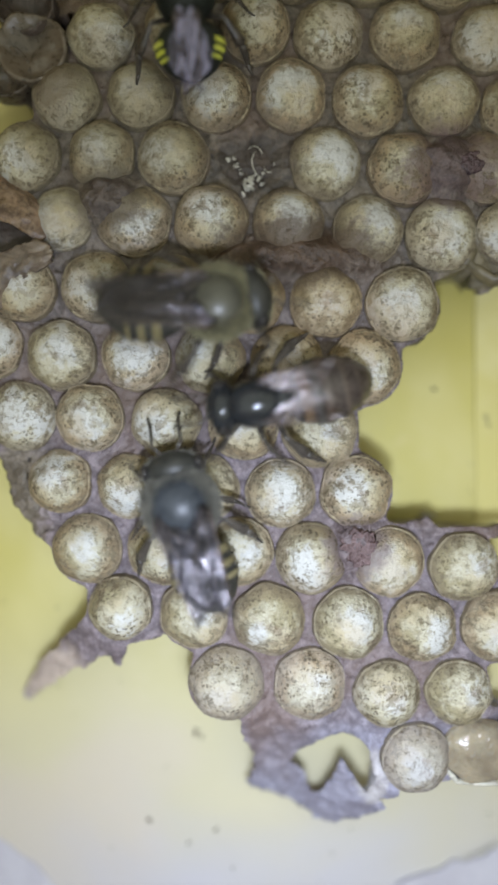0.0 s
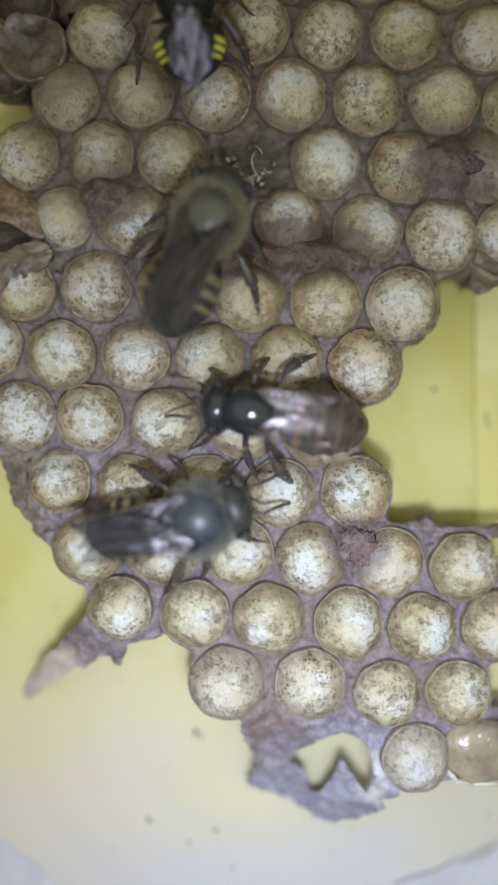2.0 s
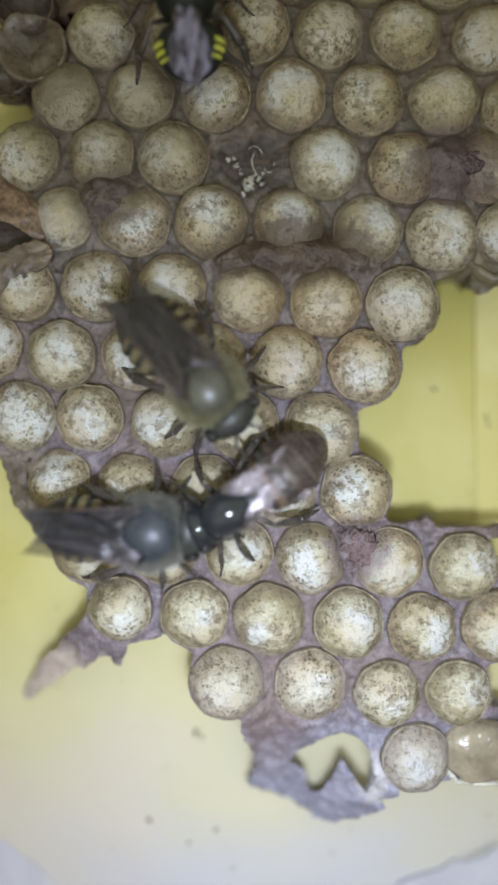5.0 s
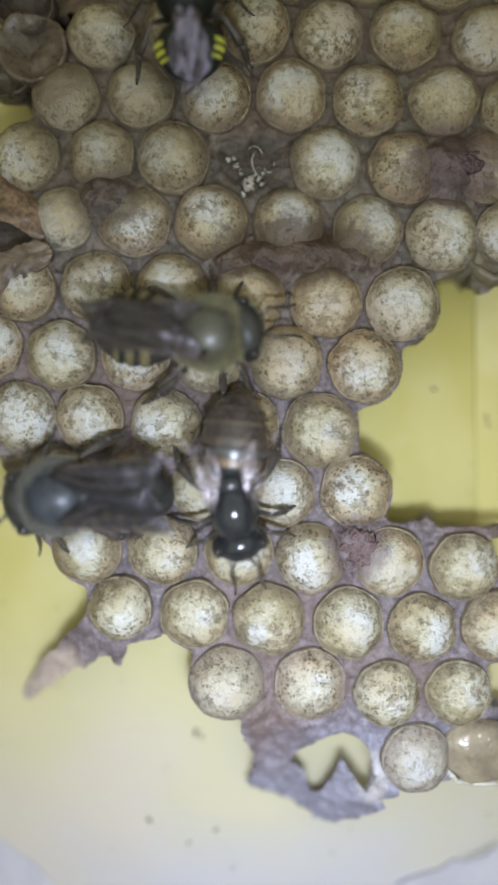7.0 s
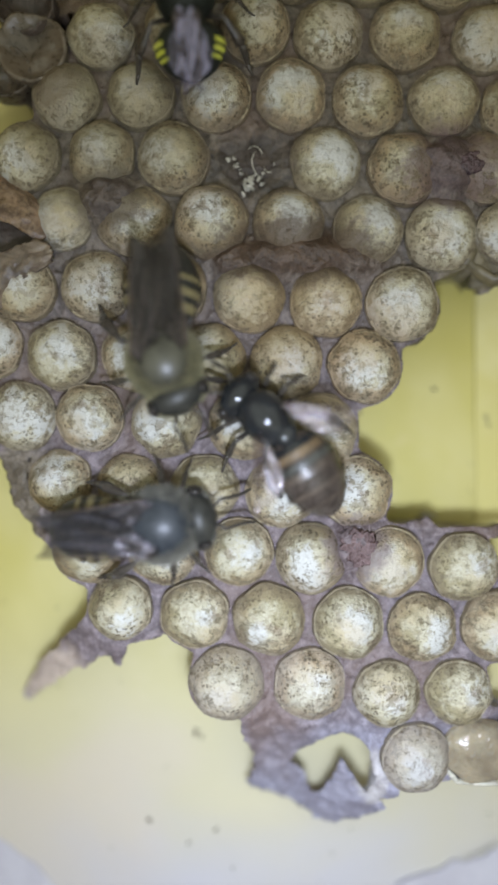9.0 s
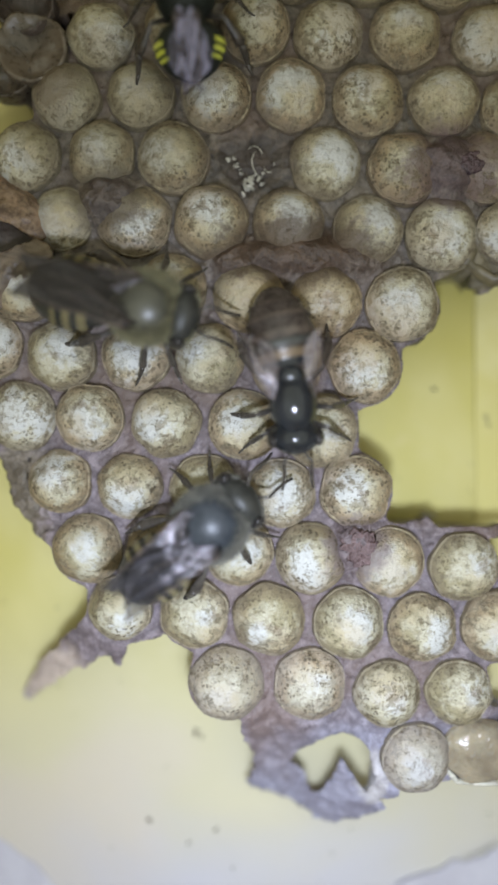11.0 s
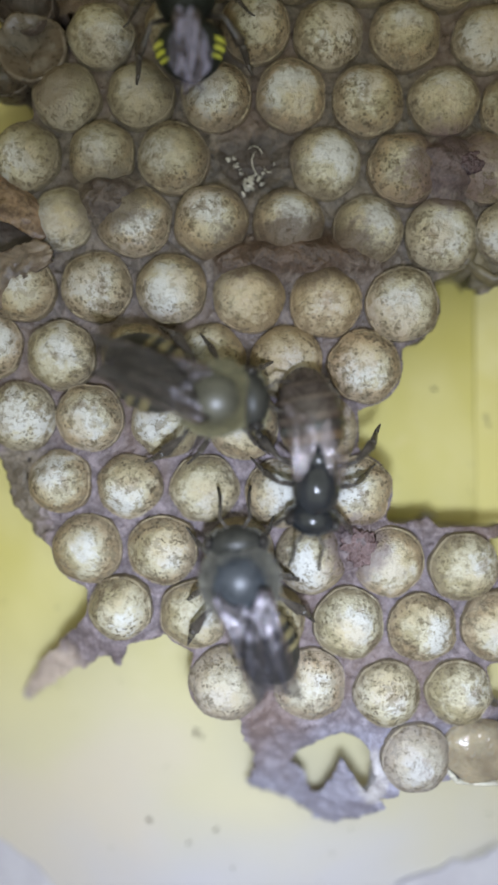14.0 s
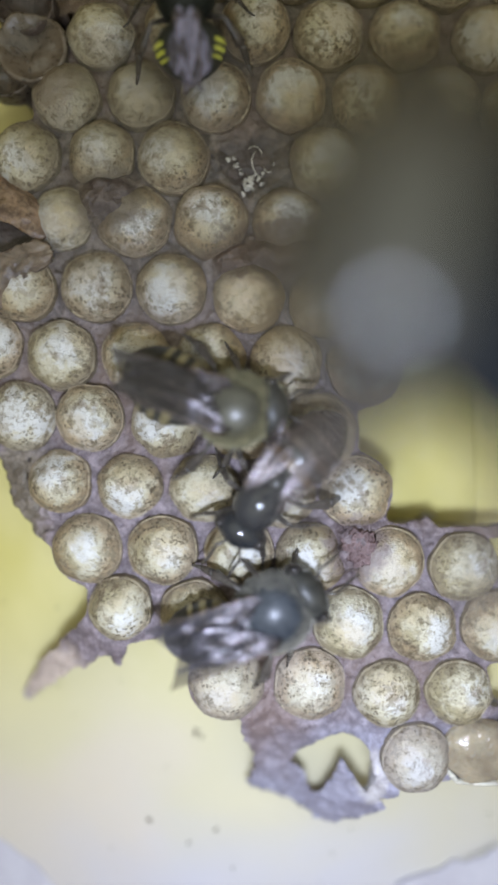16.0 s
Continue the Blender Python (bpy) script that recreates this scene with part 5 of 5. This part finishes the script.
    spread(middle, [
        (0, 10, 2.1), (0.1, 10, 0.6), (0.2, 10, 0.6), (0.3, 10, 0.6), (0.4, 10, 2.1), (0.5, 12, 2.4), (0.6, 12, 0.6), (0.7, 14, 0.6), (0.8, 20, 1.5),
        (0.9, 22, 4.2), (1, 24, 9), (1.1, 8, 1.2), (1.2, 6, 0.6), (1.3, 6, 0.6), (1.4, 6, 0.9), (1.5, 8, 1.5), (1.7, 6, 0.3), (2, 6, 0),
        (2.2, 40, -2.4), (2.5, 50, -6.6), (2.7, 30, -0.6), (3, 8, 4.8), (3.2, 8, 3.3), (3.5, 8, 3.9), (3.7, 8, 5.1), (4, 8, 7.5), (4.2, 8, 3.6),
        (5.2, 8, 3), (6.3, 10, 1.8), (6.5, 12, 5.4), (6.7, 12, 2.7), (6.8, 20, 0.9), (7, 26, -3.6), (7.2, 14, -2.4), (7.5, 12, -4.2), (7.7, 12, -2.1),
        (8, 12, -6.6), (8.2, 20, -1.5), (8.5, 14, -6.6), (8.7, 28, -3.6), (9, 48, -4.8), (9.2, 45, -1.8), (9.9, 20, 0), (10.6, 20, 1.5),
        (11.3, 42, 2.7), (11.5, 45, 6.9), (11.7, 18, 3), (12, 6, 4.5), (12.2, 6, 1.8), (12.3, 8, 1.5), (12.5, 6, 0.6), (12.7, 6, 0.3), (12.8, 6, 0.9),
        (13, 14, 2.7), (13.2, 10, 1.2), (13.3, 10, 0.6), (13.5, 10, -3), (13.7, 14, 1.5), (13.8, 14, 1.5), (14, 12, 3.9), (14.2, 8, 0.9),
        (14.3, 8, 1.8), (14.5, 10, -1.2), (14.7, 12, 0.3), (15, 10, 1.8), (15.2, 10, 0.6), (15.5, 10, 1.5), (15.7, 45, -3), (16, 16, -3.6),])
    step(middle)
    walk(lower["bee"], [(t, stand(x, y, 0.6, h)) for t, x, y, h in (
        (0, -3.32, -3.05, 105), (0.1, -3.76, -3.32, 110), (0.2, -4.61, -3.38, 122), (0.3, -5.03, -3.1, 140), (0.4, -5.66, -2.86, 152),
        (0.5, -7.0, -2.45, 162), (0.6, -7.5, -2.42, 180), (0.7, -8.18, -2.75, 188), (0.8, -8.29, -3.57, 214), (0.9, -7.99, -3.95, 222),
        (1, -8.2, -4.2, 233), (1.1, -7.44, -4.86, 255), (1.2, -6.95, -4.86, 286), (1.3, -6.32, -4.92, 300), (1.4, -5.57, -5.05, 314),
        (1.5, -4.56, -5.11, 342), (1.7, -3.6, -4.01, 0), (2, -2.5, -3.73, 15), (2.2, -2.44, -3.52, 28), (2.5, -2.64, -4.28, 33),
        (2.7, -2.77, -3.87, 25), (3, -3.6, -4.4, 12), (3.2, -4.01, -4.06, 10), (3.5, -3.87, -4.56, 5), (3.7, -3.87, -4.5, -18),
        (4, -5.66, -4.83, -50), (4.2, -5.57, -5.79, -68), (4.8, -4.83, -4.97, -20), (5.4, -5.11, -3.19, 45), (5.9, -6.48, -2.09, 90),
        (6.3, -7.58, -1.48, 110), (6.5, -7.99, -1.4, 108), (6.7, -9.09, -1.81, 132), (6.8, -9.04, -2.03, 150), (7, -9.36, -2.64, 188),
        (7.2, -9.64, -3.6, 222), (7.5, -8.75, -5.5, 270), (7.7, -7.11, -4.7, 310), (8, -6.34, -4.01, -5), (8.2, -6.56, -3.87, -6),
        (8.5, -6.21, -4.28, 8), (8.7, -5.63, -4.01, 14), (9, -4.28, -4.01, 8), (9.2, -2.64, -4.12, 10), (10.2, -2.09, -4.01, 30),
        (11.3, -1.54, -4.01, 50), (11.5, -0.58, -4.56, 58), (11.7, 0.16, -4.45, 22), (12, 0.93, -5.11, 8), (12.2, 1.43, -5.38, -14),
        (12.3, 1.68, -6.34, -40), (12.5, 2.17, -7.99, -40), (12.7, 1.4, -8.27, -78), (12.8, 1.07, -8.27, -84), (13, 0.11, -9.5, -98),
        (13.2, -0.71, -8.68, 236), (13.3, -0.85, -8.54, 216), (13.5, -0.71, -7.85, 172), (13.7, -0.8, -6.54, 136), (13.8, -0.47, -6.48, 116),
        (14, -0.44, -6.76, 100), (14.2, -1.04, -6.76, 130), (14.3, -1.89, -7.25, 150), (14.5, -3.19, -7.99, 176), (14.7, -3.6, -8.95, 196),
        (14.8, -3.76, -9.64, 224), (15, -2.36, -10.33, 264), (15.2, -1.02, -10.11, 283), (15.3, -0.14, -10.22, 300), (15.5, 0.8, -9.5, -15),
        (15.7, 1.35, -8.62, 0), (16, 1.21, -8.27, 26),)])
    walk(lower["abdomen"], [(t, lower["waist"] @ pose(0, 0, 0, 0, -4, a)) for t, a in (
        (0, 7), (0.1, 10), (0.2, 18), (0.3, 8), (0.4, 13), (0.5, 4), (0.6, -7), (0.7, -8), (0.8, -11), (0.9, -10), (1, -8), (1.1, -9), (1.2, -10),
        (1.3, -7), (1.4, -10), (1.5, -31), (1.7, -10), (2, -11), (2.2, -12), (2.5, -20), (2.7, -13), (3, -30), (3.2, -30), (3.5, -38), (3.7, -28),
        (4, -32), (4.2, -15), (4.8, -10), (5.4, -10), (5.9, -8), (6.3, 0), (6.5, 25), (6.7, 3), (6.8, -10), (7, -13), (7.2, -11), (7.5, -4),
        (7.7, -10), (8, -31), (8.2, -16), (8.5, -6), (8.7, -11), (9, -8), (9.2, -14), (10.2, -10), (11.3, 2), (11.5, -19), (11.7, -8), (12, -27),
        (12.2, -14), (12.3, -10), (12.5, -17), (12.7, 2), (12.8, 6), (13, -14), (13.2, -11), (13.3, 0), (13.5, 3), (13.7, 1), (13.8, 10), (14, 20),
        (14.2, 4), (14.3, 10), (14.5, 1), (14.7, 3), (14.8, -4), (15, -11), (15.2, 3), (15.3, -7), (15.5, -17), (15.7, 8), (16, -14),)])
    walk(lower["head"], [(t, lower["neck"] @ pose(0, 0, 0, 0, 12, a)) for t, a in (
        (0, -2.8), (0.1, -4), (0.2, -7.2), (0.3, -3.2), (0.4, -5.2), (0.5, -1.6), (0.6, 2.8), (0.7, 3.2), (0.8, 4.4), (0.9, 4), (1, 3.2), (1.1, 3.6),
        (1.2, 4), (1.3, 2.8), (1.4, 4), (1.5, 12.4), (1.7, 4), (2, 4.4), (2.2, 4.8), (2.5, 8), (2.7, 5.2), (3, 12), (3.2, 12), (3.5, 15.2),
        (3.7, 11.2), (4, 12.8), (4.2, 6), (4.8, 4), (5.4, 4), (5.9, 3.2), (6.3, -0), (6.5, -10), (6.7, -1.2), (6.8, 4), (7, 5.2), (7.2, 4.4),
        (7.5, 1.6), (7.7, 4), (8, 12.4), (8.2, 6.4), (8.5, 2.4), (8.7, 4.4), (9, 3.2), (9.2, 5.6), (10.2, 4), (11.3, -0.8), (11.5, 7.6), (11.7, 3.2),
        (12, 10.8), (12.2, 5.6), (12.3, 4), (12.5, 6.8), (12.7, -0.8), (12.8, -2.4), (13, 5.6), (13.2, 4.4), (13.3, -0), (13.5, -1.2), (13.7, -0.4),
        (13.8, -4), (14, -8), (14.2, -1.6), (14.3, -4), (14.5, -0.4), (14.7, -1.2), (14.8, 1.6), (15, 4.4), (15.2, -1.2), (15.3, 2.8), (15.5, 6.8),
        (15.7, -3.2), (16, 5.6),)])
    spread(lower, [
        (0, 6, 1.1), (0.1, 6, 1.5), (0.2, 7.1, 2.7), (0.3, 9.3, 1.2), (0.4, 14.8, 1.9), (0.5, 17, -8), (0.6, 14.8, -1.1), (0.7, 12.6, -1.2),
        (0.8, 10.4, -1.6), (0.9, 9.3, -1.5), (1, 8.2, -1.2), (1.1, 7.1, -1.3), (1.2, 6, -1.5), (1.3, 6, -1.1), (1.4, 6, -1.5), (1.5, 8.2, -4.6),
        (1.7, 7.1, -1.5), (2, 6, -1.6), (2.2, 6, -1.8), (2.5, 6, -3), (2.7, 6, -1.9), (3, 6, -4.5), (3.2, 6, -4.5), (3.5, 6, -5.7), (3.7, 6, -4.2),
        (4, 6, -4.8), (4.2, 6, -2.2), (4.8, 6, -1.5), (5.4, 7.1, -1.5), (5.9, 9.3, -1.2), (6.3, 11.5, 0), (6.5, 13.7, 3.8), (6.7, 12.6, 0.4),
        (6.8, 12.6, -1.5), (7, 15.9, -1.9), (7.2, 10.4, -1.6), (7.5, 7.1, -0.6), (7.7, 7.1, -1.5), (8, 6, -4.6), (8.2, 6, -2.4), (8.5, 6, -0.9),
        (8.7, 6, -1.6), (9, 6, -1.2), (9.2, 6, -2.1), (10.2, 6, -1.5), (11.3, 6, 0.3), (11.5, 6, -2.9), (11.7, 7.1, -1.2), (12, 10.4, -4),
        (12.2, 14.8, -2.1), (12.3, 10.4, -1.5), (12.5, 8.2, -2.5), (12.7, 7.1, 0.3), (12.8, 7.1, 0.9), (13, 7.1, -2.1), (13.2, 10.4, -1.6),
        (13.3, 12.6, 0), (13.5, 11.5, 0.4), (13.7, 11.5, 0.1), (13.8, 10.4, 1.5), (14, 7.1, 3), (14.2, 8.2, 0.6), (14.3, 9.3, 1.5), (14.5, 15.9, 0.1),
        (14.7, 11.5, 0.4), (14.8, 11.5, -0.6), (15, 8.2, -1.6), (15.2, 8.2, 0.4), (15.3, 9.3, -1.1), (15.5, 12.6, -2.5), (15.7, 10.4, 1.2),
        (16, 11.5, -2.1),], 15, 3.3)
    step(lower)
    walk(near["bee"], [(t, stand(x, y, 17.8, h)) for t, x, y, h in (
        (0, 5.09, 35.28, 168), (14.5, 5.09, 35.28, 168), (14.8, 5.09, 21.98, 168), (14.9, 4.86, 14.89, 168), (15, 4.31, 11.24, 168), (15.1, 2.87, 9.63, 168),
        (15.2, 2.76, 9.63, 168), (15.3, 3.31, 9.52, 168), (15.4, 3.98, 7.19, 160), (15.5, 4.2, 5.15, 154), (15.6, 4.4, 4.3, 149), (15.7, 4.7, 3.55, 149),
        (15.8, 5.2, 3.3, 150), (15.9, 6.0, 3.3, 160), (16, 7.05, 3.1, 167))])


motions()
